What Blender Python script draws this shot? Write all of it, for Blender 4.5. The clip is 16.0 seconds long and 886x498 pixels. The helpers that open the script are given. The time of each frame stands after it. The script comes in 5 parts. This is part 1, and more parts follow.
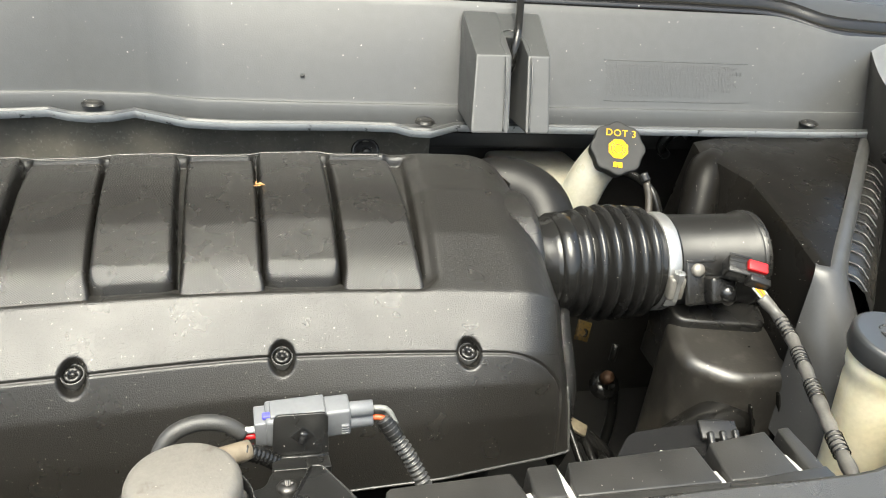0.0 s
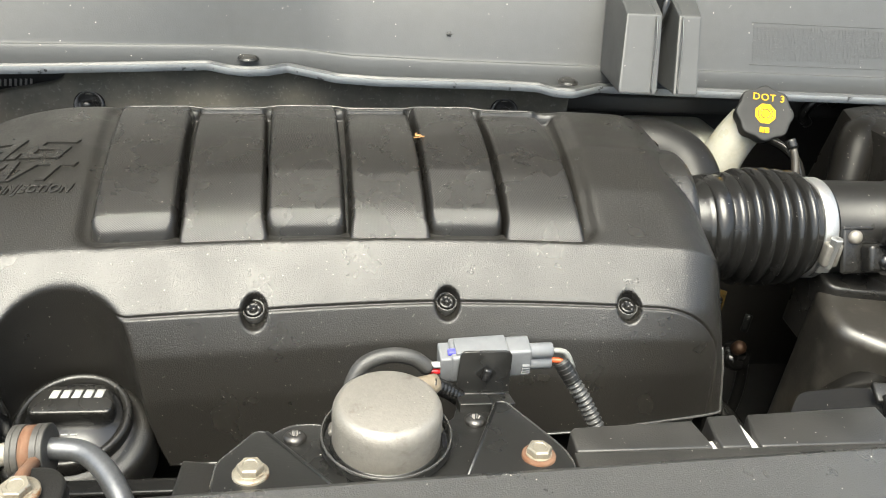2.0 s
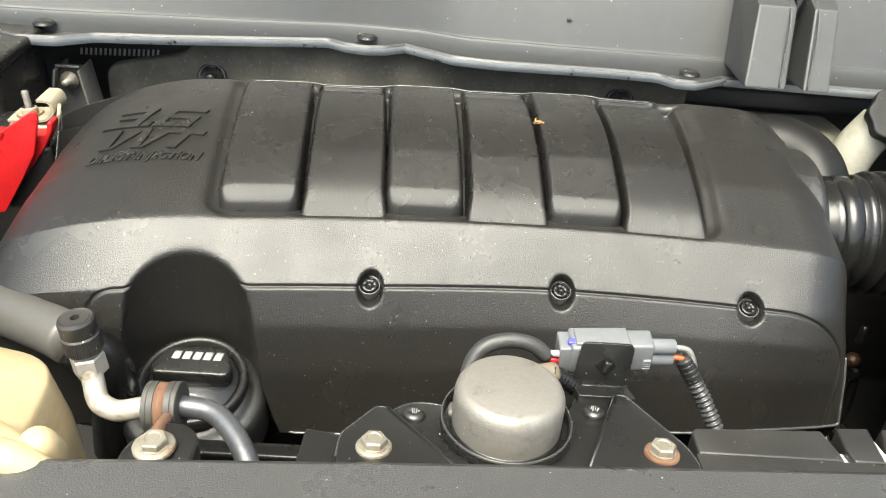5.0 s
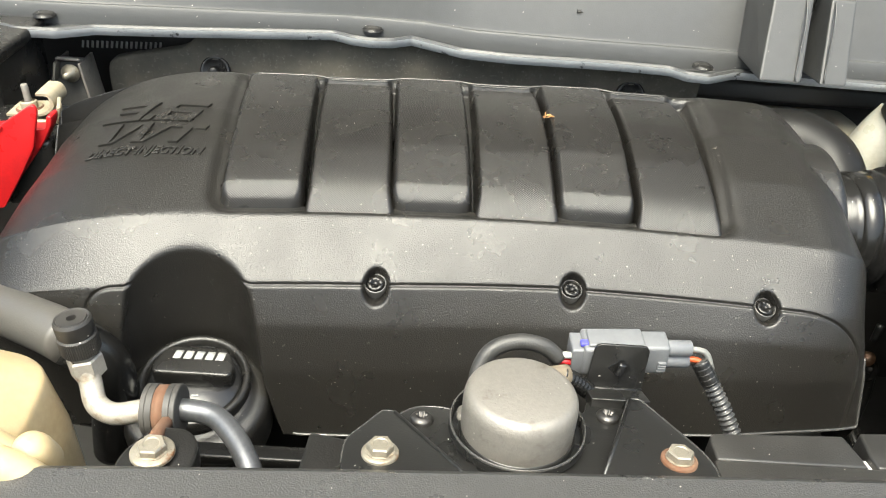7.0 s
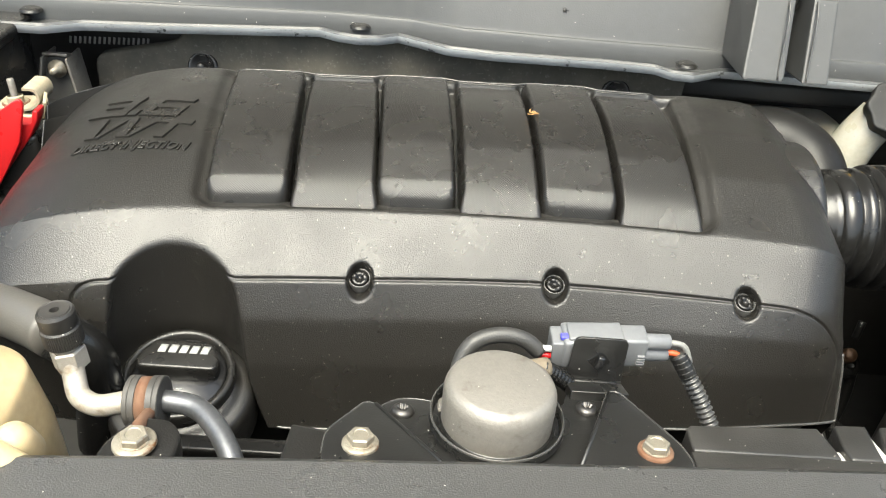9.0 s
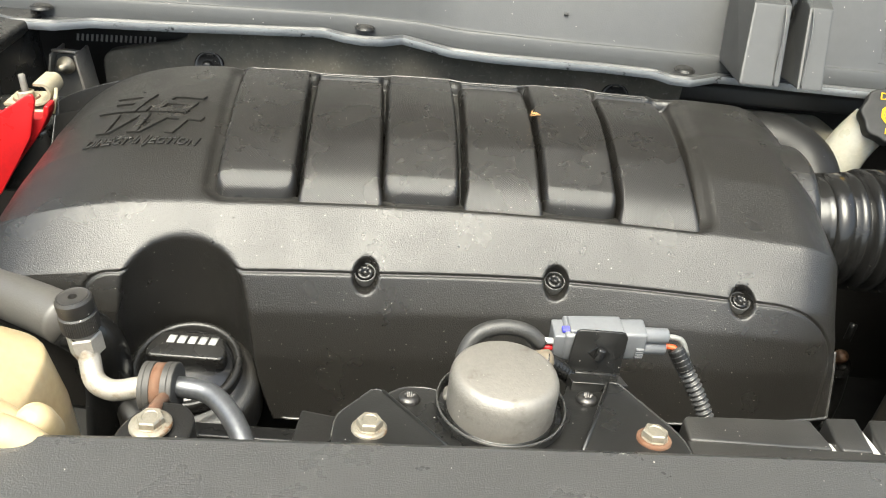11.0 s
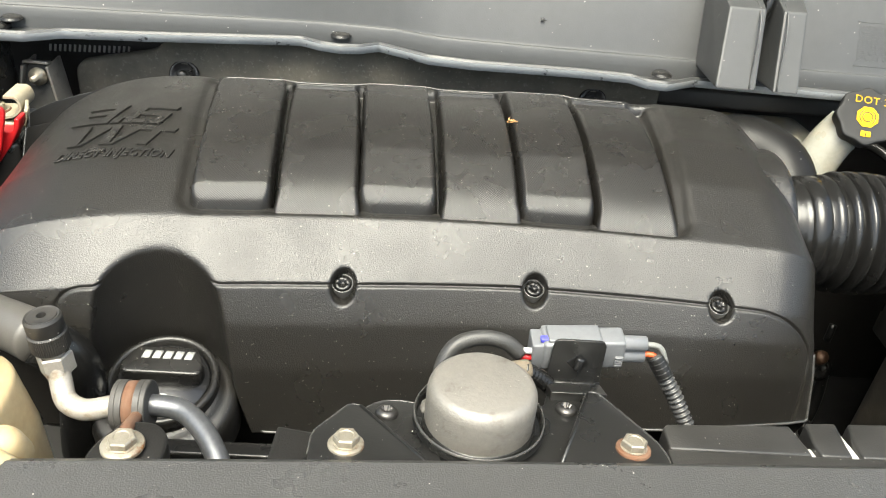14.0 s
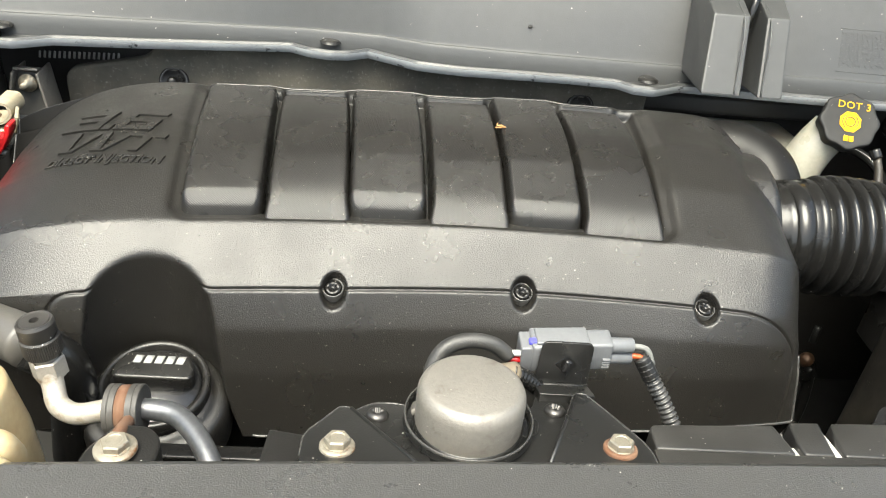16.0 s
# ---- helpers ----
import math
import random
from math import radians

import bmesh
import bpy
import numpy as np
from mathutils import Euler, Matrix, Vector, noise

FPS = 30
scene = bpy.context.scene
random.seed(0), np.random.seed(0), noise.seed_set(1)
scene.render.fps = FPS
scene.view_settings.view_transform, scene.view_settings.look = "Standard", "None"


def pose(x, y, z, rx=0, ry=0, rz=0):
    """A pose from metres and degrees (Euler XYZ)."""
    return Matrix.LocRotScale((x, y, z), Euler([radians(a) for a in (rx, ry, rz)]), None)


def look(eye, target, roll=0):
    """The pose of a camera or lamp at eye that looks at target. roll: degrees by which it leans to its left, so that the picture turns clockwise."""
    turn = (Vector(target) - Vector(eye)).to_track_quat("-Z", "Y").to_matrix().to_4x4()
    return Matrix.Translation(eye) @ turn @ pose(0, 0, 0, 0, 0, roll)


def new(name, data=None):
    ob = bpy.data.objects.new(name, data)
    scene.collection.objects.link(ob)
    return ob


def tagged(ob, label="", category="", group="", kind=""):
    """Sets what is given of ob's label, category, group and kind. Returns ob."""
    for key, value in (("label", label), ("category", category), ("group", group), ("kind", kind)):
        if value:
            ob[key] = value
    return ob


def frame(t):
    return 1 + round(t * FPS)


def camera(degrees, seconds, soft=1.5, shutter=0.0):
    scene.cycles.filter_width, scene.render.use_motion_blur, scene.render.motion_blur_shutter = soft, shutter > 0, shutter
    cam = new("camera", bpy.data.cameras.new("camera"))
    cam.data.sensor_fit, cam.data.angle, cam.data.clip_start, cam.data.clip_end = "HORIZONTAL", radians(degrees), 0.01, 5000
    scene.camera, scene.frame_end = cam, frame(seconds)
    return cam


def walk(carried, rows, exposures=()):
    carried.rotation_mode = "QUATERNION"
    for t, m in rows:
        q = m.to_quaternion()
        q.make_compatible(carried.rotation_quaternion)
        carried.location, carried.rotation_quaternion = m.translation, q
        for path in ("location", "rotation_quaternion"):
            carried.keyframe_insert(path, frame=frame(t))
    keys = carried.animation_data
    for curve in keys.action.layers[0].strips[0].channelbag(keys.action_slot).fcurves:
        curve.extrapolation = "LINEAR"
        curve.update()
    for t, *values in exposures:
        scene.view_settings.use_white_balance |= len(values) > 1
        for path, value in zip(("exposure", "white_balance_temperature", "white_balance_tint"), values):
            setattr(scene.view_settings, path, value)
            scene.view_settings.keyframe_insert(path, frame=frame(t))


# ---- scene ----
cam = camera(57.7, 16.0, soft=1.1)
METRES, EYE, TILT, LEAN, TURN = 0.21, 1.4, -30.0, -5.5, -12.0
ROWS = [
    (0.0, 0.0, 0.0, 0.0, 0.0, 0.0, 0.0),
    (0.5, 0.0561, -0.0195, -0.0046, -3.25, -0.04, 1.6),
    (1.0, 0.0703, -0.0224, -0.0191, -2.81, -0.3, 1.44),
    (1.5, -0.0771, -0.0421, -0.0602, 0.94, -0.83, -0.06),
    (2.0, -0.3041, -0.0513, -0.1025, 5.35, -1.59, -1.89),
    (2.5, -0.4041, -0.054, -0.1073, 8.6, -2.13, -3.39),
    (3.0, -0.3917, -0.0323, -0.109, 10.24, -2.51, -4.38),
    (3.5, -0.4182, -0.0529, -0.1211, 10.85, -2.62, -4.87),
    (4.0, -0.4217, -0.0668, -0.1235, 10.9, -2.66, -5.06),
    (6.5, -0.4518, 0.0011, -0.1164, 11.49, -3.14, -5.21),
    (7.0, -0.4537, 0.015, -0.1161, 11.5, -3.24, -5.22),
    (7.5, -0.4488, 0.0085, -0.1144, 11.46, -3.31, -5.19),
    (8.0, -0.4436, 0.0131, -0.119, 11.36, -3.38, -5.19),
    (8.5, -0.4422, 0.01, -0.1256, 11.2, -3.4, -5.26),
    (9.0, -0.4226, -0.002, -0.126, 10.92, -3.24, -5.42),
    (11.5, -0.4429, -0.0782, -0.1563, 10.5, -2.89, -6.16),
    (12.0, -0.4318, -0.0525, -0.156, 10.45, -3.08, -6.11),
    (12.5, -0.42, -0.0391, -0.1444, 10.35, -3.1, -5.91),
    (13.0, -0.4298, -0.0396, -0.1433, 10.16, -2.99, -5.65),
    (13.5, -0.4295, -0.0507, -0.1362, 9.8, -2.72, -5.44),
    (14.0, -0.4239, -0.0502, -0.1315, 9.37, -2.56, -5.28),
    (14.5, -0.4215, -0.0616, -0.1284, 9.06, -2.31, -5.17),
    (15.0, -0.4115, -0.0672, -0.127, 8.84, -2.16, -5.09),
    (15.5, -0.4095, -0.0769, -0.1264, 8.7, -2.09, -5.07),
    (16.0, -0.4179, -0.0777, -0.1339, 8.63, -2.11, -5.07),
]
walk(cam, [(t, pose(0, 0, EYE, TILT, LEAN, TURN) @ pose(METRES * x, METRES * y, METRES * z, 90 + pitch, roll, yaw)) for t, x, y, z, yaw, pitch, roll in ROWS], exposures=[(0.0, 1.95, 6600, 0), (2.0, 1.97, 6600, 0), (4.0, 1.94, 6600, 0), (16.0, 1.92, 6600, 0)])

# ---- world, sun ----
world = bpy.data.worlds.new("sky_world")
scene.world = world
world.use_nodes = True
wn, wl = world.node_tree.nodes, world.node_tree.links
sky = wn.new("ShaderNodeTexSky")
sky.sky_type, sky.sun_disc = "NISHITA", False
sky.sun_elevation, sky.sun_rotation = radians(67), radians(200)
sky.air_density, sky.dust_density, sky.ozone_density = 1.0, 7.0, 1.0
wl.new(sky.outputs[0], wn["Background"].inputs[0])
wn["Background"].inputs[1].default_value = 0.15
sun = new("sun", bpy.data.lights.new("sun", "SUN"))
sun.data.energy, sun.data.angle, sun.data.color = 2.1, radians(42), (1.0, 0.97, 0.92)
sun.matrix_world = look((-0.55, -1.15, 5.0), (0, 0.4, 1.0))


# ---- materials ----
def node(nt, kind, **values):
    n = nt.nodes.new(kind)
    for key, value in values.items():
        n.inputs[key].default_value = value
    return n


def maths(nt, op, a, b=None):
    n = nt.nodes.new("ShaderNodeMath")
    n.operation = op
    for i, v in enumerate((a, b)):
        if v is None:
            continue
        if isinstance(v, (int, float)):
            n.inputs[i].default_value = v
        else:
            nt.links.new(v, n.inputs[i])
    return n.outputs[0]


def mixed(nt, fac, a, b):
    n = nt.nodes.new("ShaderNodeMix")
    n.data_type = "RGBA"
    for i, v in ((0, fac), (6, a), (7, b)):
        if isinstance(v, (int, float)):
            n.inputs[i].default_value = v
        elif isinstance(v, tuple):
            n.inputs[i].default_value = (*v, 1)
        else:
            nt.links.new(v, n.inputs[i])
    return n.outputs[2]


def steps(nt, value, lo, hi, out_lo=0.0, out_hi=1.0):
    n = nt.nodes.new("ShaderNodeMapRange")
    n.inputs[1].default_value, n.inputs[2].default_value = lo, hi
    n.inputs[3].default_value, n.inputs[4].default_value = out_lo, out_hi
    nt.links.new(value, n.inputs[0])
    return n.outputs[0]


def surface(name, colour, rough=0.5, metal=0.0, second=None, patch=25.0, grain=0.0, grain_size=900.0,
            dust=0.0, dust_size=120.0, film=0.0, rough_spread=0.08, knurl=0.0, coat=0.0, through_light=0.0,
            spots=None, spot_size=60.0, spot_edge=(0.52, 0.6), ior=1.5):
    """A worn surface: two-scale colour, fine relief, a thin film of dust and single specks of it."""
    m = bpy.data.materials.new(name)
    m.use_nodes = True
    nt = m.node_tree
    p = nt.nodes["Principled BSDF"]
    pos = nt.nodes.new("ShaderNodeTexCoord").outputs["Object"]

    def noise_at(scale, detail=4.0, rough_=0.55):
        n = node(nt, "ShaderNodeTexNoise", Scale=scale, Detail=detail, Roughness=rough_)
        nt.links.new(pos, n.inputs["Vector"])
        return n.outputs["Fac"]

    broad = noise_at(patch)
    fine = noise_at(patch * 14)
    second = second or tuple(c * 0.72 for c in colour)
    c = mixed(nt, steps(nt, broad, 0.35, 0.68), colour, second)
    c = mixed(nt, steps(nt, fine, 0.3, 0.75, 0.0, 0.35), c, tuple(min(1.0, k * 1.35) for k in colour))
    if spots:
        c = mixed(nt, steps(nt, noise_at(spot_size, 6.0, 0.65), *spot_edge), c, spots)
    r = steps(nt, broad, 0.3, 0.7, rough - rough_spread, rough + rough_spread)
    if film:
        f = steps(nt, noise_at(patch * 0.5, 6.0), 0.35, 0.75, film * 0.35, film)
        c = mixed(nt, f, c, (0.42, 0.39, 0.34))
    if dust:
        v = node(nt, "ShaderNodeTexVoronoi", Scale=dust_size)
        nt.links.new(pos, v.inputs["Vector"])
        sep = nt.nodes.new("ShaderNodeSeparateColor")
        nt.links.new(v.outputs["Color"], sep.inputs[0])
        size = maths(nt, "MULTIPLY", maths(nt, "POWER", sep.outputs[1], 2.6), 0.115)
        hit_ = maths(nt, "MULTIPLY", maths(nt, "LESS_THAN", v.outputs["Distance"], size),
                     maths(nt, "LESS_THAN", sep.outputs[0], dust))
        c = mixed(nt, hit_, c, (0.50, 0.47, 0.42))
        r = maths(nt, "MAXIMUM", r, maths(nt, "MULTIPLY", hit_, 0.9))
    nt.links.new(c, p.inputs["Base Color"])
    nt.links.new(r, p.inputs["Roughness"])
    p.inputs["Metallic"].default_value = metal
    p.inputs["IOR"].default_value = ior
    p.inputs["Coat Weight"].default_value = coat
    p.inputs["Coat Roughness"].default_value = 0.08
    if through_light:
        p.inputs["Subsurface Weight"].default_value = through_light
        p.inputs["Subsurface Radius"].default_value = (0.02, 0.014, 0.008)
        p.inputs["Subsurface Scale"].default_value = 0.6
    if knurl:
        xyz = nt.nodes.new("ShaderNodeSeparateXYZ")
        nt.links.new(pos, xyz.inputs[0])
        along = maths(nt, "ADD", xyz.outputs[1], maths(nt, "MULTIPLY", xyz.outputs[2], 0.9))
        a = maths(nt, "SINE", maths(nt, "MULTIPLY", xyz.outputs[0], 2 * math.pi / 0.0020))
        b = maths(nt, "SINE", maths(nt, "MULTIPLY", along, 2 * math.pi / 0.0021))
        h = maths(nt, "MULTIPLY", a, b)
        bump = node(nt, "ShaderNodeBump", Strength=knurl, Distance=0.000105)
        nt.links.new(h, bump.inputs["Height"])
        nt.links.new(bump.outputs[0], p.inputs["Normal"])
    elif grain:
        bump = node(nt, "ShaderNodeBump", Strength=grain, Distance=0.0005)
        nt.links.new(noise_at(grain_size, 3.0), bump.inputs["Height"])
        nt.links.new(bump.outputs[0], p.inputs["Normal"])
    return m


COVER = surface("cover_plastic", (0.0125, 0.0116, 0.0102), 0.32, grain=0.75, grain_size=1100, dust=1.0, dust_size=430)
RIB = surface("knurled_plastic", (0.0110, 0.0101, 0.0090), 0.28, dust=1.0, dust_size=430, knurl=1.0, rough_spread=0.03)
BLACK = surface("black_plastic", (0.0105, 0.0101, 0.0095), 0.27, grain=0.35, grain_size=900, dust=0.6, dust_size=330, film=0.006, ior=1.42)
GLOSSY = surface("smooth_black_plastic", (0.008, 0.008, 0.0085), 0.18, dust=0.3, film=0.01)
RUBBER = surface("black_rubber", (0.0085, 0.0083, 0.0080), 0.21, grain=0.12, grain_size=300, film=0.004, dust=0.5, dust_size=300, ior=1.42)
DEEP = surface("dark_metal", (0.016, 0.0152, 0.014), 0.55, second=(0.010, 0.0095, 0.0088), patch=12, film=0.02)
COWL = surface("weathered_grey_plastic", (0.034, 0.0353, 0.036), 0.42, second=(0.028, 0.0293, 0.0302), patch=6, grain=0.25, grain_size=700, dust=0.5, dust_size=220, film=0.03)
EDGE = surface("pale_flash_plastic", (0.30, 0.31, 0.32), 0.5, spots=(0.03, 0.03, 0.03), spot_size=90, spot_edge=(0.62, 0.68))
# Lifted base: painted glints on bead, collars, flutes and rim; wear on the bracket.
SHINY_EDGE = surface("glint_worn_edge", (0.040, 0.039, 0.037), 0.24, dust=0.3)
MAT = surface("insulation_mat", (0.060, 0.056, 0.046), 0.9, second=(0.115, 0.104, 0.083), patch=30, grain=0.9, grain_size=260, dust=0.9, dust_size=160, spots=(0.17, 0.16, 0.14), spot_size=300, spot_edge=(0.58, 0.70))
SHIELD = surface("grained_shield_plastic", (0.036, 0.0354, 0.0342), 0.31, grain=0.6, grain_size=1100, dust=0.5, dust_size=260, film=0.015, ior=1.6)
STEEL = surface("dull_steel", (0.180, 0.168, 0.148), 0.50, metal=0.45, second=(0.15, 0.14, 0.125), patch=30, grain=0.5, grain_size=700, spots=(0.085, 0.072, 0.055), spot_size=55, spot_edge=(0.56, 0.74), dust=0.5, dust_size=250)
ALU = surface("aluminium", (0.36, 0.355, 0.34), 0.40, metal=0.8, second=(0.25, 0.25, 0.25), patch=40, grain=0.1)
WORN_ALU = surface("worn_aluminium", (0.32, 0.295, 0.255), 0.48, metal=0.4, second=(0.26, 0.24, 0.21), patch=60, spots=(0.17, 0.125, 0.08), spot_size=120, spot_edge=(0.55, 0.72))
ZINC = surface("zinc_bolt", (0.28, 0.255, 0.205), 0.45, metal=0.6, second=(0.19, 0.165, 0.125), patch=120, spots=(0.17, 0.08, 0.035), spot_size=160, spot_edge=(0.58, 0.68))
RUST = surface("rusty_steel", (0.085, 0.034, 0.014), 0.85, second=(0.115, 0.068, 0.042), patch=150, grain=0.5, grain_size=600)
PALE = surface("bare_pale_metal", (0.45, 0.44, 0.42), 0.55, metal=0.2)
CREAM = surface("cream_plastic", (0.38, 0.305, 0.180), 0.40, second=(0.32, 0.24, 0.130), patch=16, through_light=0.3)
MILK = surface("milky_plastic", (0.25, 0.24, 0.20), 0.35, second=(0.20, 0.19, 0.155), patch=22, through_light=0.3)
RED = surface("red_plastic", (0.36, 0.009, 0.011), 0.32, second=(0.28, 0.007, 0.009), dust=0.2)
YELLOW = surface("yellow_print", (0.50, 0.29, 0.008), 0.75, ior=1.3)
WHITE = surface("white_print", (0.30, 0.30, 0.29), 0.5)
GREYC = surface("grey_connector", (0.108, 0.111, 0.116), 0.40, second=(0.088, 0.092, 0.098), film=0.03)
TAN = surface("tan_metal", (0.22, 0.185, 0.13), 0.5, metal=0.4, second=(0.13, 0.105, 0.07), patch=90)
ORANGE = surface("orange_wire", (0.50, 0.08, 0.02), 0.45)
BLUE = surface("blue_lock", (0.06, 0.06, 0.40), 0.45)
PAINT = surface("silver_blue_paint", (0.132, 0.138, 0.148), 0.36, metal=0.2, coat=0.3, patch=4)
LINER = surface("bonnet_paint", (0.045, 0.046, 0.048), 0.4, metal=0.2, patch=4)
# The pale spots paint patches of sunlight into the inner wall's colour.
INNER = surface("sun_patched_inner_plastic", (0.031, 0.0288, 0.0252), 0.48, second=(0.023, 0.0215, 0.019), patch=18, dust=0.4, dust_size=260, spots=(0.060, 0.056, 0.049), spot_size=14, spot_edge=(0.60, 0.66))
CAPGREY = surface("faded_black_cap", (0.019, 0.020, 0.0215), 0.38, second=(0.015, 0.0157, 0.017), patch=30, film=0.03)
BEIGE = surface("beige_hose", (0.026, 0.022, 0.017), 0.5)
GROUND = surface("sandy_concrete", (0.30, 0.26, 0.19), 0.9, second=(0.25, 0.215, 0.155), patch=1.5, grain=0.5, grain_size=60)
# Near-black base: the deep shade of the bay is put into the colour.
PIT = surface("bay_shade_metal", (0.0065, 0.0062, 0.0057), 0.7, second=(0.0045, 0.0043, 0.004), patch=12, film=0.008)
SATIN = surface("satin_black_plastic", (0.0060, 0.0056, 0.0050), 0.17, dust=0.9, dust_size=300, ior=1.42, grain=0.15, grain_size=900)
DUSTY = surface("dusty_black_plastic", (0.013, 0.0127, 0.0122), 0.36, second=(0.018, 0.0173, 0.016), patch=40, dust=0.9, dust_size=260, film=0.022, grain=0.3, grain_size=800)
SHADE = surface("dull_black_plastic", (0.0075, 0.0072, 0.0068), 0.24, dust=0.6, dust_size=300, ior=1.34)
LIDMAT = surface("moulded_lid_plastic", (0.0065, 0.0060, 0.0053), 0.30, dust=1.0, dust_size=300, ior=1.17, grain=0.1, grain_size=900)
MATTE = surface("matte_black_plastic", (0.0100, 0.0096, 0.0090), 0.34, dust=0.7, dust_size=300, ior=1.36, grain=0.25, grain_size=700)
# Base lighter than the lid: the sky's sheen on the rolled edge, painted in.
ROLLED = surface("sky_sheen_edge_plastic", (0.030, 0.030, 0.030), 0.38, second=(0.024, 0.024, 0.024), dust=0.4, dust_size=300, grain=0.15, grain_size=900, film=0.02)
CORRODED = surface("corroded_metal", (0.27, 0.245, 0.18), 0.65, metal=0.2, second=(0.24, 0.19, 0.12), patch=120, grain=0.4)
GLASS = surface("dark_glass", (0.02, 0.025, 0.03), 0.05)


# ---- building helpers ----
def thing(name, at, label, category, group="", kind=""):
    ob = new(name)
    ob.empty_display_size = 0.02
    ob.location = at
    return tagged(ob, label, category, group, kind)


def base_of(ob):
    at = Vector(ob.location)
    while ob.parent:
        ob = ob.parent
        at += Vector(ob.location)
    return at


def part(name, mesh, material, parent=None, label="", smooth=True):
    """Links a mesh or bmesh, made in world places, as one object under a thing or a part."""
    if isinstance(mesh, bmesh.types.BMesh):
        bm, mesh = mesh, bpy.data.meshes.new(name)
        bm.to_mesh(mesh)
        bm.free()
    if smooth is not None:
        mesh.polygons.foreach_set("use_smooth", [bool(smooth)] * len(mesh.polygons))
    mesh.materials.append(material)
    ob = new(name, mesh)
    if parent:
        mesh.transform(Matrix.Translation(-base_of(parent)))
        ob.parent = parent
    mesh.update()
    return tagged(ob, label)


def grid(P, close_u=False, close_v=False, flip=False):
    """A mesh from a grid of places P[i, j]."""
    n, m = P.shape[:2]
    i, j = np.meshgrid(np.arange(n if close_u else n - 1), np.arange(m if close_v else m - 1), indexing="ij")
    i, j = i.ravel(), j.ravel()
    i1, j1 = (i + 1) % n, (j + 1) % m
    f = np.stack([i * m + j, i * m + j1, i1 * m + j1, i1 * m + j], 1)
    if flip:
        f = f[:, ::-1]
    mesh = bpy.data.meshes.new("grid")
    mesh.vertices.add(n * m)
    mesh.vertices.foreach_set("co", P.reshape(-1).astype(np.float32))
    mesh.loops.add(f.size)
    mesh.loops.foreach_set("vertex_index", f.ravel().astype(np.int32))
    mesh.polygons.add(len(f))
    mesh.polygons.foreach_set("loop_start", np.arange(0, f.size, 4, dtype=np.int32))
    mesh.polygons.foreach_set("loop_total", np.full(len(f), 4, dtype=np.int32))
    mesh.update(calc_edges=True)
    return mesh


def spline(points, n):
    """n places along a smooth curve through the points (Catmull-Rom, by chord length)."""
    p = np.array(points, float)
    d = np.r_[0, np.cumsum(np.linalg.norm(np.diff(p, axis=0), axis=1))]
    t = np.linspace(0, d[-1], n)
    k = np.clip(np.searchsorted(d, t, side="right") - 1, 0, len(p) - 2)
    tan = np.gradient(p, d, axis=0)
    h = (d[k + 1] - d[k])[:, None]
    u = ((t - d[k]) / (d[k + 1] - d[k]))[:, None]
    return ((2 * u**3 - 3 * u**2 + 1) * p[k] + (u**3 - 2 * u**2 + u) * h * tan[k]
            + (-2 * u**3 + 3 * u**2) * p[k + 1] + (u**3 - u**2) * h * tan[k + 1])


def pipe(points, radius, n=40, sides=16, straight=False, cap=True):
    """A tube along a curve; radius is a number or a function of 0..1 along it."""
    c = np.array(points, float) if straight else spline(points, n)
    n = len(c)
    t = np.gradient(c, axis=0)
    t /= np.linalg.norm(t, axis=1)[:, None]
    a = np.cross(t[0], (0.3, 0.2, 1.0))
    rings = []
    for q in range(n):
        a = a - t[q] * np.dot(a, t[q])
        a /= np.linalg.norm(a)
        b = np.cross(t[q], a)
        r = radius(q / (n - 1)) if callable(radius) else radius
        w = np.linspace(0, 2 * np.pi, sides, endpoint=False)[:, None]
        rings.append(c[q] + r * (np.cos(w) * a + np.sin(w) * b))
    if cap:
        rings = [np.repeat(c[:1], sides, 0) + (rings[0] - c[0]) * 0.01] + rings + [np.repeat(c[-1:], sides, 0) + (rings[-1] - c[-1]) * 0.01]
    return grid(np.array(rings), close_v=True)


def turned(profile, base, axis, sides=40, wobble=None):
    """A body of revolution: profile rows of (radius, height) along axis from base. wobble(angle, row) scales the radius."""
    ax = Vector(axis).normalized()
    q = ax.to_track_quat("Z", "Y").to_matrix()
    u, v, w = (np.array(q @ Vector(e)) for e in ((1, 0, 0), (0, 1, 0), (0, 0, 1)))
    ang = np.linspace(0, 2 * np.pi, sides, endpoint=False)
    rows = []
    for k, (r, h) in enumerate(profile):
        s = np.array([wobble(a, k) if wobble else 1.0 for a in ang])
        rows.append(np.array(base) + (r * s)[:, None] * (np.cos(ang)[:, None] * u + np.sin(ang)[:, None] * v) + h * w)
    return grid(np.array(rows), close_v=True, flip=True)


def slab(outline, z0, z1, bevel=0.001, segments=2, bottom=None):
    """An upright prism over an outline of (x, y); z0 and z1 are numbers or functions of x, y. bottom: another outline for its foot."""
    bm = bmesh.new()
    f0 = z0 if callable(z0) else (lambda x, y: z0)
    f1 = z1 if callable(z1) else (lambda x, y: z1)
    foot = bottom or outline
    lo = [bm.verts.new((x, y, f0(x, y))) for x, y in foot]
    hi = [bm.verts.new((x, y, f1(x, y))) for x, y in outline]
    bm.faces.new(lo[::-1])
    bm.faces.new(hi)
    for k in range(len(lo)):
        k1 = (k + 1) % len(lo)
        bm.faces.new((lo[k], lo[k1], hi[k1], hi[k]))
    bmesh.ops.recalc_face_normals(bm, faces=bm.faces[:])
    if bevel:
        bmesh.ops.bevel(bm, geom=[e for e in bm.edges if e.calc_face_angle(0) > 0.5], offset=bevel, segments=segments, profile=0.6, affect="EDGES", clamp_overlap=True)
    return bm


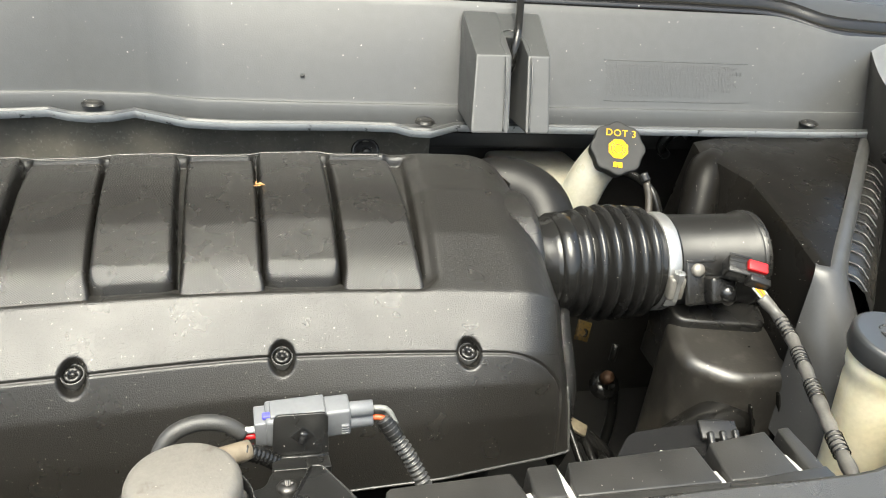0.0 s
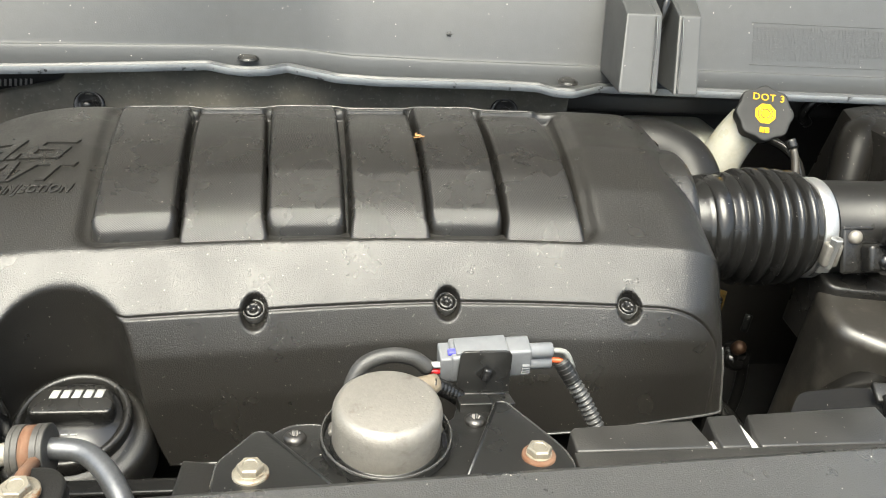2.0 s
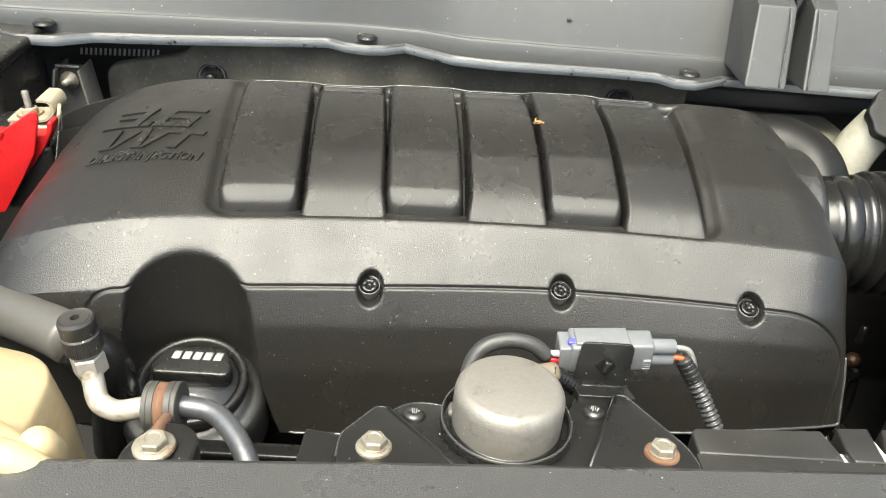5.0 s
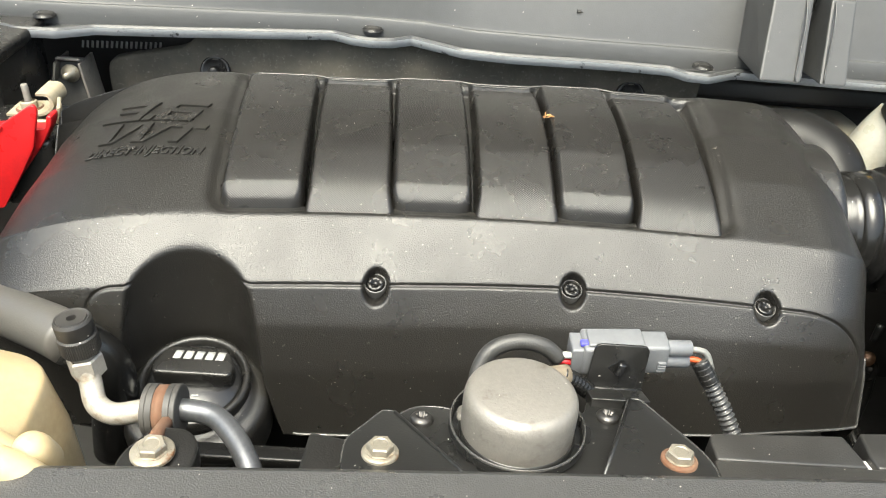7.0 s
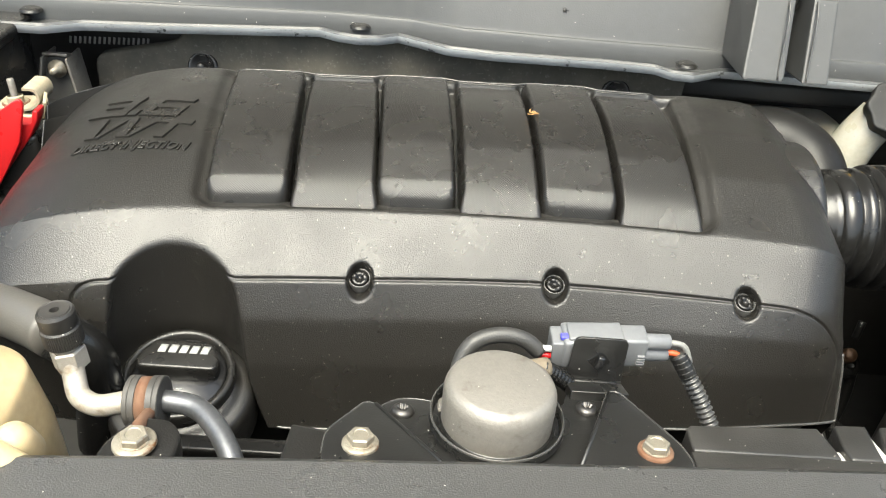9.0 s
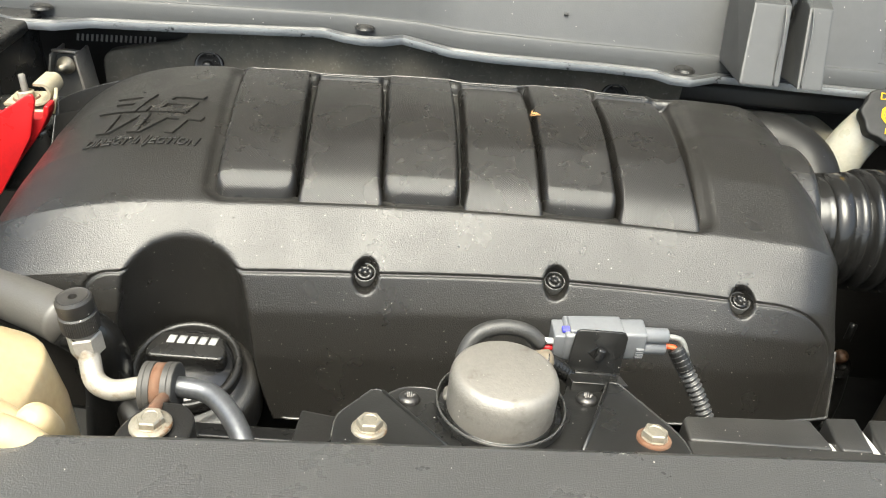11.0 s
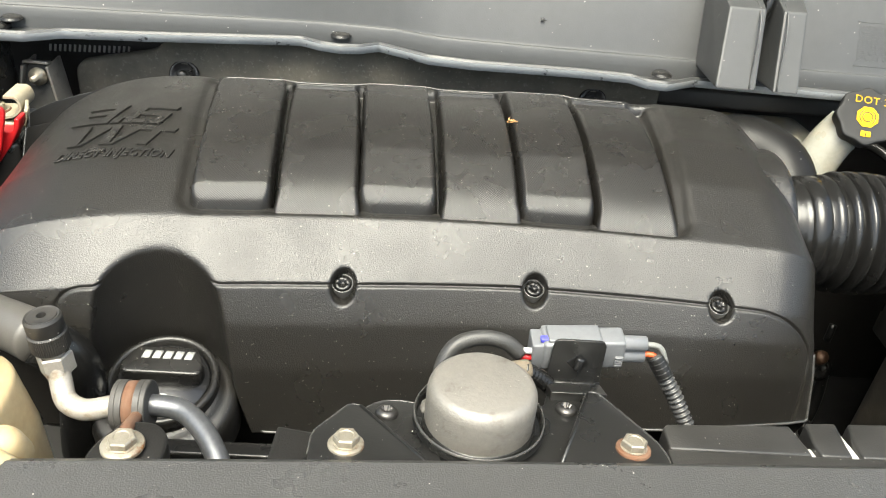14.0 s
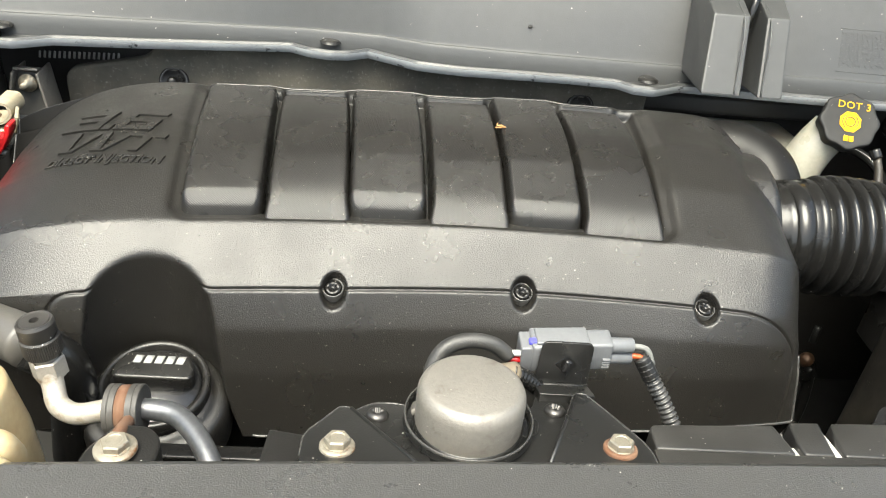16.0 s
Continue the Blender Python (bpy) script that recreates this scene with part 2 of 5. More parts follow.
def block(size, m, bevel=0.001, segments=2):
    bm = bmesh.new()
    bmesh.ops.create_cube(bm, size=1.0, matrix=m @ Matrix.Diagonal((*size, 1)))
    bmesh.ops.bevel(bm, geom=bm.edges[:], offset=bevel, segments=segments, profile=0.6, affect="EDGES", clamp_overlap=True)
    return bm


def hull(points, bevel=0.0025):
    """A solid round the points, its edges broken."""
    bm = bmesh.new()
    for p in points:
        bm.verts.new(p)
    bmesh.ops.convex_hull(bm, input=bm.verts[:])
    bmesh.ops.dissolve_limit(bm, angle_limit=radians(4), verts=bm.verts[:], edges=bm.edges[:])
    bmesh.ops.recalc_face_normals(bm, faces=bm.faces[:])
    bmesh.ops.bevel(bm, geom=bm.edges[:], offset=bevel, segments=2, profile=0.6, affect="EDGES", clamp_overlap=True)
    return bm


def lettering(text, size, shear=0.0, spacing=1.0, depth=0.0006, bevel=0.0, heavy=0.0):
    """Letters as a flat mesh in x, y with their foot at 0, 0."""
    cu = bpy.data.curves.new("letters", "FONT")
    cu.body, cu.size, cu.shear, cu.space_character, cu.extrude, cu.bevel_depth = text, size, shear, spacing, depth, bevel
    cu.resolution_u, cu.offset = 3, heavy
    ob = new("letters", cu)
    dg = bpy.context.evaluated_depsgraph_get()
    mesh = bpy.data.meshes.new_from_object(ob.evaluated_get(dg))
    bpy.data.objects.remove(ob)
    bpy.data.curves.remove(cu)
    mesh.materials.clear()
    return mesh


def moulding(top, foot, z_top, z_foot, r):
    """A moulded body with a softly rolled upper edge: its outlines at the shoulder and at the foot."""
    t, f = np.array(top, float), np.array(foot, float)
    c = t.mean(axis=0)
    reach = np.linalg.norm(t - c, axis=1)[:, None]
    rows = []
    for k in (0.02, 0.35, 0.7):
        rows.append((c + (t - c) * (1 - r / reach) * k, 0.0))
    for a in np.linspace(0, math.pi / 2, 9):
        rows.append((c + (t - c) * (1 - r / reach * (1 - math.sin(a))), r * (1 - math.cos(a))))
    out = [np.column_stack([p, [z_top(x, y) - drop for x, y in p]]) for p, drop in rows]
    out.append(np.column_stack([t + (f - t) * 0.5, np.full(len(t), (out[-1][:, 2].mean() + z_foot) / 2)]))
    out.append(np.column_stack([f, np.full(len(f), z_foot)]))
    return grid(np.array(out), close_v=True)


def auto_smooth(ob, degrees=35):
    """Keeps the sharp edges sharp."""
    me = ob.data
    bm = bmesh.new()
    bm.from_mesh(me)
    for e in bm.edges:
        if len(e.link_faces) == 2 and e.calc_face_angle(0) > radians(degrees):
            e.smooth = False
    bm.to_mesh(me)
    bm.free()
    return ob


def rounded(points, r=0.01, n=4):
    """An outline with its corners rounded."""
    out = []
    k = len(points)
    for i in range(k):
        a, b, c = (Vector(points[j % k]).to_2d() for j in (i - 1, i, i + 1))
        d = min(r, (a - b).length * 0.45, (c - b).length * 0.45)
        p, q = b + (a - b).normalized() * d, b + (c - b).normalized() * d
        for s in range(n + 1):
            u = s / n
            w = p * (1 - u) ** 2 + b * 2 * u * (1 - u) + q * u * u
            out.append((w.x, w.y))
    return out


# ---- engine cover ----
PROFILE = [(0.684, 1.030), (0.693, 1.062), (0.691, 1.089), (0.674, 1.1008), (0.645, 1.1020), (0.600, 1.1015), (0.545, 1.0922),
           (0.4885, 1.0765), (0.4500, 1.0445), (0.4368, 1.0190), (0.4262, 0.9870), (0.4150, 0.9340)]
LEFT_END, RIGHT_END = -0.390, 0.233
NX, NS = 1000, 480


def top_tilt(x):
    """The top of the cover sinks a little towards the filler cap's side."""
    return np.interp(x, [-0.39, -0.25, -0.10, 0.05, 0.233], [-0.0055, -0.0055, 0.0, 0.0030, 0.0020])


def cover_shape():
    pr = np.array(PROFILE)
    d = np.r_[0, np.cumsum(np.linalg.norm(np.diff(pr, axis=0), axis=1))]
    fine = np.linspace(0, d[-1], 2000)
    yz = np.stack([np.interp(fine, d, pr[:, k]) for k in (0, 1)], 1)
    w = 24
    pad = np.pad(yz, ((w, w), (0, 0)), mode="reflect", reflect_type="odd")
    yz = np.stack([np.convolve(pad[:, k], np.hanning(2 * w + 1) / np.hanning(2 * w + 1).sum(), "valid") for k in (0, 1)], 1)
    s = np.linspace(0, d[-1], NS)
    y, z = np.interp(s, fine, yz[:, 0]), np.interp(s, fine, yz[:, 1])
    ty, tz = np.gradient(y), np.gradient(z)
    ln = np.hypot(ty, tz)
    ny, nz = -tz / ln, ty / ln                      # points inwards: down and back
    x = np.linspace(LEFT_END, RIGHT_END, NX)
    X = np.repeat(x[:, None], NS, 1)
    S = np.repeat(s[None], NX, 0)
    s_break, s_seam = d[7], d[8]
    front = np.clip((S - d[4]) / (s_break - d[4]), 0, 1)
    low = np.clip((S - s_seam) / (d[-1] - s_seam), 0, 1)
    Y = y[None] - 0.30 * X**2 * front * (1 - 0.6 * low)
    Z = z[None] + 0.085 * low * np.clip(X + 0.10, 0, None)
    # both ends roll over
    left = np.clip((LEFT_END + 0.13 - X) / 0.13, 0, 1)
    off = 0.060 * (1 - np.sqrt(1 - left**2 * 0.985))
    right = np.clip((X - RIGHT_END + 0.042) / 0.042, 0, 1)
    off = off + (0.034 - 0.032 * low) * (1 - np.sqrt(1 - right**2 * 0.985))
    Y, Z = Y + ny[None] * off, Z + nz[None] * off
    # the lower front draws back towards its free end
    fall = np.clip((S - s_break) / (s_seam - s_break), 0, 1)
    end = np.clip((X - 0.170) / 0.063, 0, 1) ** 2
    foot_end = np.clip((X - 0.13) / 0.103, 0, 1)
    high = fall * (1 - low)
    X, Y, Z = X + end * (0.002 * high + 0.005 * low), Y + 0.010 * end * high + 0.020 * foot_end * low + fall * (1 - 0.6 * low) * (0.0055 * np.clip((X + 0.12) / 0.12, 0, 1)), Z - 0.007 * end * high - 0.009 * foot_end * low
    # rounded back corners
    back = np.clip(1 - S / d[4], 0, 1)
    Y -= back * (0.05 * np.clip((-0.27 - X) / 0.12, 0, 1) ** 2 + 0.03 * np.clip((X - 0.15) / 0.083, 0, 1) ** 2)
    top = np.clip((s_break - S) / (s_break - d[5]), 0, 1)
    Z = Z + top * top * (3 - 2 * top) * top_tilt(X)
    # collar round the intake neck
    ring = 0.0690**2 - (Y - 0.588) ** 2
    collar = 1.030 + np.sqrt(np.clip(ring, 0, None)) - 0.004 * np.clip((X - 0.226) / 0.007, 0, 1) ** 2
    gate = np.clip((X - 0.168) / 0.012, 0, 1) * (ring > 0) * (S < s_break)
    lift = np.where(gate > 0, np.clip(collar - Z, 0, None), 0)
    Z += lift * gate**0.5
    # hollow for the filler cap
    xc, yc, r = -0.2372, 0.409, 0.0437
    turn = np.clip((X - xc) / 0.035, 0, 1)
    r = r * (1 + 0.20 * low**3 + 0.14 * low**3.5 * turn**2 * (3 - 2 * turn))
    dx = np.where(X < xc, (X - xc) / 1.05, X - xc)
    wall = np.where(np.abs(dx) < r, yc + np.sqrt(np.clip(r * r - dx * dx, 0, None)), yc - 12 * (np.abs(dx) - r))
    k = 0.0020
    dug = np.where(S > s_break - 0.01, k * np.logaddexp(Y / k, wall / k), Y)
    hollow = np.clip((dug - Y - 0.0012) / 0.003, 0, 1)
    return X, dug, Z, S, s_break, s_seam, d, hollow


CX, CY, CZ, CS, S_BREAK, S_SEAM, S_KEYS, HOLLOW = cover_shape()


def cover_normals(P):
    n = np.cross(np.gradient(P, axis=0), np.gradient(P, axis=1))
    n /= np.linalg.norm(n, axis=2)[..., None] + 1e-12
    return np.where(n[..., 2:3] + 0.3 * -n[..., 1:2] < 0, -n, n)


def rounded_box(x, s, x0, x1, s0, s1, r):
    qx, qs = np.abs(x - (x0 + x1) / 2) - (x1 - x0) / 2 + r, np.abs(s - (s0 + s1) / 2) - (s1 - s0) / 2 + r
    return np.hypot(np.clip(qx, 0, None), np.clip(qs, 0, None)) + np.minimum(np.maximum(qx, qs), 0) - r


SCREWS = [(-0.1185, 0.0), (0.0165, 0.0), (0.1505, 0.0)]
base = np.stack([CX, CY, CZ], 2)
normal = cover_normals(base)
relief = np.zeros_like(CX)
# lower front panel behind a fine joint
sd = rounded_box(CX, CS, -0.305, 0.226, S_SEAM, S_SEAM + 0.3, np.where(CX > 0, 0.052, 0.018))
relief += -0.0020 * np.exp(-((sd / 0.0011) ** 2)) + 0.0006 / (1 + np.exp(np.clip(sd / 0.0008, -40, 40)))
relief *= 1 - HOLLOW
# pockets for the screws
for sx, ds in SCREWS:
    e = np.hypot((CX - sx) / 0.0080, (CS - S_SEAM - 0.001) / 0.0120)
    relief -= 0.0095 / (1 + np.exp(np.clip((e - 1) * 16, -40, 40)))
RIBS = [(-0.2285, -0.1735, -0.2465, -0.1880, True), (-0.1690, -0.1145, -0.1800, -0.1270, False), (-0.1105, -0.0560, -0.1180, -0.0640, True),
        (-0.0505, 0.0025, -0.0540, -0.0030, False), (0.0075, 0.0605, 0.0050, 0.0585, True), (0.0645, 0.1185, 0.0665, 0.1160, False)]
# sunken field round the ribs, its back edge stepping forward behind every other rib
lean = np.clip((S_BREAK - CS) / (S_BREAK - S_KEYS[3]), 0, 1)
fx = CX + np.where(CX < -0.05, 0.020, -0.012) * lean
notch = sum(1 / (1 + np.exp(np.clip((np.abs(CX - (b0 + b1) / 2) - (b1 - b0) / 2 - 0.002) / 0.0012, -40, 40))) for x0, x1, b0, b1, proud in RIBS if not proud)
sd = rounded_box(fx, CS, -0.236, 0.131, S_KEYS[3] - 0.0035 + 0.0085 * notch, S_BREAK - 0.004, 0.016)
relief -= 0.0046 / (1 + np.exp(np.clip(sd / 0.0017, -40, 40)))
sd = rounded_box(fx, CS, -0.236, 0.131, S_KEYS[3] - 0.0095 + 0.0055 * notch, S_BREAK - 0.004, 0.016)
relief -= 0.0085 / (1 + np.exp(np.clip((sd + 0.0095) / 0.0010, -40, 40)))
cover_grid = base + normal * relief[..., None]
cover_normal = cover_normals(cover_grid)


def on_cover(x, s, h=0.0):
    """The place on the cover's skin at x and at the length s along its profile, h above it."""
    x, s = np.asarray(x, float), np.asarray(s, float)
    i = np.clip((x - LEFT_END) / (RIGHT_END - LEFT_END) * (NX - 1), 0, NX - 1.001)
    j = np.clip(s / S_KEYS[-1] * (NS - 1), 0, NS - 1.001)
    a, b = i.astype(int), j.astype(int)
    u, v = (i - a)[..., None], (j - b)[..., None]

    def pick(G):
        return G[a, b] * (1 - u) * (1 - v) + G[a + 1, b] * u * (1 - v) + G[a, b + 1] * (1 - u) * v + G[a + 1, b + 1] * u * v

    return pick(cover_grid) + pick(cover_normal) * np.asarray(h, float)[..., None]


def skin_z(x, s):
    """The height of the plain skin, without its relief."""
    i = np.clip((x - LEFT_END) / (RIGHT_END - LEFT_END) * (NX - 1), 0, NX - 2).astype(int)
    j = np.clip(s / S_KEYS[-1] * (NS - 1), 0, NS - 1.001)
    b = j.astype(int)
    return base[i, b, 2] * (1 - j + b) + base[i, b + 1, 2] * (j - b)


engine_cover = thing("engine_cover", (-0.08, 0.55, 0.93), "black grained plastic engine cover with six ribs, dusty", "engine cover")
skirt_l = cover_grid[:1] + np.array([0.004, 0.0, -0.05])
skirt_r = cover_grid[-1:] + np.array([-0.006, 0.004, -0.03])
whole = np.concatenate([skirt_l, cover_grid, skirt_r], 0)
foot = whole[:, -1:] + np.array([0, 0.02, -0.002])
shell = part("shell", grid(np.concatenate([whole, foot], 1)), COVER, engine_cover)

# a thin rim at the bottom and the free end, its lit edge painted pale
rim_line = np.concatenate([on_cover(np.linspace(-0.19, 0.231, 40), np.full(40, S_KEYS[-1] - 0.001), 0.0005),
                           on_cover(np.full(30, 0.2328), np.linspace(S_KEYS[-1] - 0.002, S_SEAM + 0.045, 30), 0.0005)])
part("rim", pipe(rim_line, 0.0011, straight=True, sides=8), SHINY_EDGE, engine_cover, "thin rim, its lit edge painted pale")



def rib(x0, x1, b0, b1, proud):
    nu, nv = 48, 150
    u, v = np.linspace(0, 1, nu)[:, None], np.linspace(0, 1, nv)[None]
    s0 = S_KEYS[3] - (0.001 if proud else -0.0065)
    s1 = S_BREAK - (0.0085 if proud else 0.0030)
    s = s0 + (s1 - s0) * v + 0 * u
    ease_a, ease_b = (0.0032 if x0 > -0.2 else 0.0014, 0.0014) if proud else (0.0030, 0.0040)
    xa, xb = b0 + (x0 - b0) * v - ease_a, b1 + (x1 - b1) * v + ease_b
    rc = 0.009 if proud else 0.004                  # rounded corners at the nose
    inset = rc - np.sqrt(np.clip(rc**2 - np.clip(rc - (1 - v) * (s1 - s0), 0, rc) ** 2, 0, None))
    xa, xb = xa + inset, xb - inset
    x = xa + (xb - xa) * u
    low = on_cover(x, s, np.zeros_like(s))
    y = low[..., 1] + 0.30 * x**2 * np.clip((s - S_KEYS[4]) / (S_BREAK - S_KEYS[4]), 0, 1)
    flat_top = (1.1080 if proud else 1.1045) - np.where(y > 0.600, 1.0 if proud else 1.5, 0.6) * (y - 0.600) ** 2
    flat_top = flat_top + top_tilt(x)
    over = skin_z(x, s) + (0.0098 if proud else 0.0070)
    flat_top = -0.003 * np.logaddexp(-flat_top / 0.003, -over / 0.003)
    if proud:                                       # blunt rounded nose
        e = np.clip(1 - (1 - v) * (s1 - s0) / 0.0105, 0, 1)
        tip = np.clip(1 - (1 - v) * (s1 - s0) / 0.0015, 0, 1)
        top = low[..., 2] + (flat_top - low[..., 2]) * (1 - 0.72 * e**2.5) * np.sqrt(1 - tip**2)
    else:                                           # long slanting nose
        k = 0.0028
        top = -k * np.logaddexp(-flat_top / k, -(1.0725 + (y - 0.4885) * 0.90) / k)
        e = np.clip(1 - (1 - v) * (s1 - s0) / 0.003, 0, 1)
        top = low[..., 2] + (top - low[..., 2]) * np.sqrt(1 - e**2)
    edge = np.minimum(u, 1 - u) * (xb - xa)
    side = np.sqrt(np.clip(1 - np.clip(1 - edge / 0.0048, 0, 1) ** 2, 0, 1))
    tail = np.sqrt(np.clip(1 - np.clip(1 - v * (s1 - s0) / 0.006, 0, 1) ** 2, 0, 1))
    low[..., 2] += -0.0015 + (np.clip(top - low[..., 2], 0.0, None) + 0.0015) * side * (0.7 + 0.3 * tail)
    return grid(low)


for row in RIBS:
    part("rib", rib(*row), RIB, engine_cover, "raised rib with fine knurled texture")

# fine bead along the back of the ribbed field, its highlight painted pale
bead_x, bead_s, bead_h = [], [], []
for x0, x1, b0, b1, proud in RIBS:
    for e in np.linspace(0.10, 0.90, 9):
        bead_x.append(b0 + (b1 - b0) * e)
        bead_s.append(S_KEYS[3] - (0.0005 if proud else -0.0050))
        bead_h.append(0.0062 if proud else 0.0046)
bead = on_cover(np.array(bead_x), np.array(bead_s))
bead[:, 2] = skin_z(np.array(bead_x), np.array(bead_s)) - 0.0046 + np.array(bead_h)
part("bead", pipe(bead, 0.0008, n=300, sides=8), SHINY_EDGE, engine_cover)


def cover_letters(text, x, s, size, shear, spacing, width, tall=1.0, level=0.0):
    """Raised letters that follow the cover's skin; x, s: the left foot."""
    me = lettering(text, size, shear, spacing, 0.0006, 0.0003, size * 0.022)
    co = np.array([v.co[:] for v in me.vertices])
    co[:, 0] *= width / co[:, 0].max()
    P = on_cover(x + co[:, 0], s - co[:, 1] * tall + level * co[:, 0], 0.0005 + co[:, 2])
    me.vertices.foreach_set("co", P.ravel())
    me.update()
    return me


# strokes of the wide block letters, four corners each, in letter heights
STROKES = {
    "3": [[(0, 0.80), (1.7, 0.80), (1.7, 1), (0, 1)], [(0.35, 0.41), (1.7, 0.41), (1.7, 0.59), (0.35, 0.59)], [(0, 0), (1.7, 0), (1.7, 0.2), (0, 0.2)],
          [(1.28, 0.59), (1.7, 0.59), (1.7, 0.80), (1.28, 0.80)], [(1.28, 0.2), (1.7, 0.2), (1.7, 0.41), (1.28, 0.41)]],
    ".": [[(0, 0), (0.4, 0), (0.4, 0.26), (0, 0.26)]],
    "6": [[(0, 0.80), (1.7, 0.80), (1.7, 1), (0, 1)], [(0, 0.41), (1.7, 0.41), (1.7, 0.59), (0, 0.59)], [(0, 0), (1.7, 0), (1.7, 0.2), (0, 0.2)],
          [(0, 0.59), (0.42, 0.59), (0.42, 0.80), (0, 0.80)], [(0, 0.2), (0.42, 0.2), (0.42, 0.41), (0, 0.41)], [(1.28, 0.2), (1.7, 0.2), (1.7, 0.41), (1.28, 0.41)]],
    "V": [[(0, 1), (0.30, 0.0), (0.80, 0.0), (0.45, 1)], [(0.30 + 0.50, 0.0), (1.0, 0.0), (1.7, 1), (1.25, 1)]],
    "T": [[(0, 0.78), (1.75, 0.78), (1.75, 1), (0, 1)], [(0.65, 0), (1.1, 0), (1.1, 0.78), (0.65, 0.78)]],
}


def block_letter(letter, x, s, tall, wide, shear, level, x_line):
    """One raised block letter; tall along the profile, wide: metres for one unit of its width."""
    pts, faces = [], []
    for quad in STROKES[letter]:
        q = np.array(quad, float)
        uu, vv = np.r_[0, np.linspace(0, 1, 6), 1], np.r_[0, np.linspace(0, 1, 3), 1]
        U, V = np.meshgrid(uu, vv, indexing="ij")
        Q = ((1 - U) * (1 - V))[..., None] * q[0] + (U * (1 - V))[..., None] * q[1] + (U * V)[..., None] * q[2] + ((1 - U) * V)[..., None] * q[3]
        h = np.full(U.shape, 0.0017)
        h[0], h[-1], h[:, 0], h[:, -1] = -0.0006, -0.0006, -0.0006, -0.0006
        px = x + Q[..., 0] * wide + shear * Q[..., 1] * tall
        P = on_cover(px, s - Q[..., 1] * tall + level * (px - x_line), h)
        n0, m = len(pts), len(vv)
        pts += [tuple(p) for p in P.reshape(-1, 3)]
        faces += [(n0 + i * m + j, n0 + (i + 1) * m + j, n0 + (i + 1) * m + j + 1, n0 + i * m + j + 1) for i in range(len(uu) - 1) for j in range(m - 1)]
    me = bpy.data.meshes.new("letter")
    me.from_pydata(pts, [], faces)
    return me


def s_at(x, y):
    """The length along the profile at which the top of the cover lies at x, y."""
    i = int(np.clip((x - LEFT_END) / (RIGHT_END - LEFT_END) * (NX - 1), 0, NX - 1))
    col = cover_grid[i]
    lo = int(np.searchsorted(CS[i], S_KEYS[3]))
    return CS[i][lo + int(np.argmin(np.abs(col[lo:, 1] - y)))]


for text, x, y, tall, wide, shear, starts in (("3.6", -0.3420, 0.580, 0.0250, 0.0172, 0.42, (0, 1.80, 2.35)), ("VVT", -0.3380, 0.549, 0.0235, 0.0148, 0.36, (0, 1.62, 3.20))):
    for letter, start in zip(text, starts):
        part("raised_letter", block_letter(letter, x + start * wide, s_at(x + 0.04, y), tall, wide, shear, 0.10, x), COVER, engine_cover, "raised moulded letter", smooth=False)
part("raised_lettering", cover_letters("DIRECT INJECTION", -0.337, s_at(-0.296, 0.531), 0.0125, 0.28, 1.05, 0.085, 0.95, 0.06), COVER, engine_cover, "raised moulded lettering", smooth=False)

for sx, ds in SCREWS:
    c = on_cover(sx, S_SEAM + 0.001, 0.0)
    ax = (0, -0.42, 0.90)
    screw = part("screw", turned([(0.0001, 0.0034), (0.0019, 0.0034), (0.0022, 0.0046), (0.0052, 0.0048), (0.0057, 0.0042), (0.0058, -0.004)], c, ax, 36, lambda a, k: 1.0 + (0.12 * math.cos(6 * a) if 1 <= k <= 2 else 0)), SHADE, engine_cover)
    # Paler collar: its bright arc of light is in the colour.
    part("screw_collar", turned([(0.0066, -0.003), (0.0066, 0.0042), (0.0072, 0.0046), (0.0077, 0.0042), (0.0078, -0.003)], c, ax, 32), SHINY_EDGE, screw)

# ---- oil filler cap ----
CAP_AT, CAP_AXIS = Vector((-0.2380, 0.4170, 0.964)), Vector((0.02, -0.20, 0.98)).normalized()
# dished floor round the filler cap
part("cap_well", turned([(0.034, 0.006), (0.0385, 0.006), (0.0392, 0.0038), (0.043, 0.0034), (0.0462, 0.0024), (0.0485, 0.0004), (0.0500, -0.006), (0.0508, -0.030)], CAP_AT - Vector((0.0, 0.005, 0.0)), CAP_AXIS, 64), COVER, engine_cover)
oil_cap = thing("oil_filler_cap", CAP_AT, "black plastic oil filler cap with a grip bar", "oil cap")
part("rim_ring", turned([(0.0365, 0.0), (0.0375, 0.014), (0.0370, 0.0165), (0.0350, 0.0175), (0.0325, 0.0165), (0.0315, 0.012)], CAP_AT, CAP_AXIS, 56), BLACK, oil_cap)
part("disc", turned([(0.0312, 0.002), (0.0312, 0.0125), (0.0300, 0.0140), (0.0001, 0.0140)], CAP_AT, CAP_AXIS, 56), GLOSSY, oil_cap)
cap_y = Matrix.Translation(CAP_AT) @ Euler((math.atan2(-CAP_AXIS.y, CAP_AXIS.z), 0, 0)).to_matrix().to_4x4()
grip = slab(rounded([(-0.0265, -0.004), (0.0265, -0.004), (0.0275, 0.006), (0.020, 0.0215), (-0.020, 0.0215), (-0.0275, 0.006)], 0.004), 0.012, lambda x, y: 0.0255 - 0.12 * (y - 0.01), 0.0022)
grip.transform(cap_y)
grip_part = part("grip_bar", grip, BLACK, oil_cap)
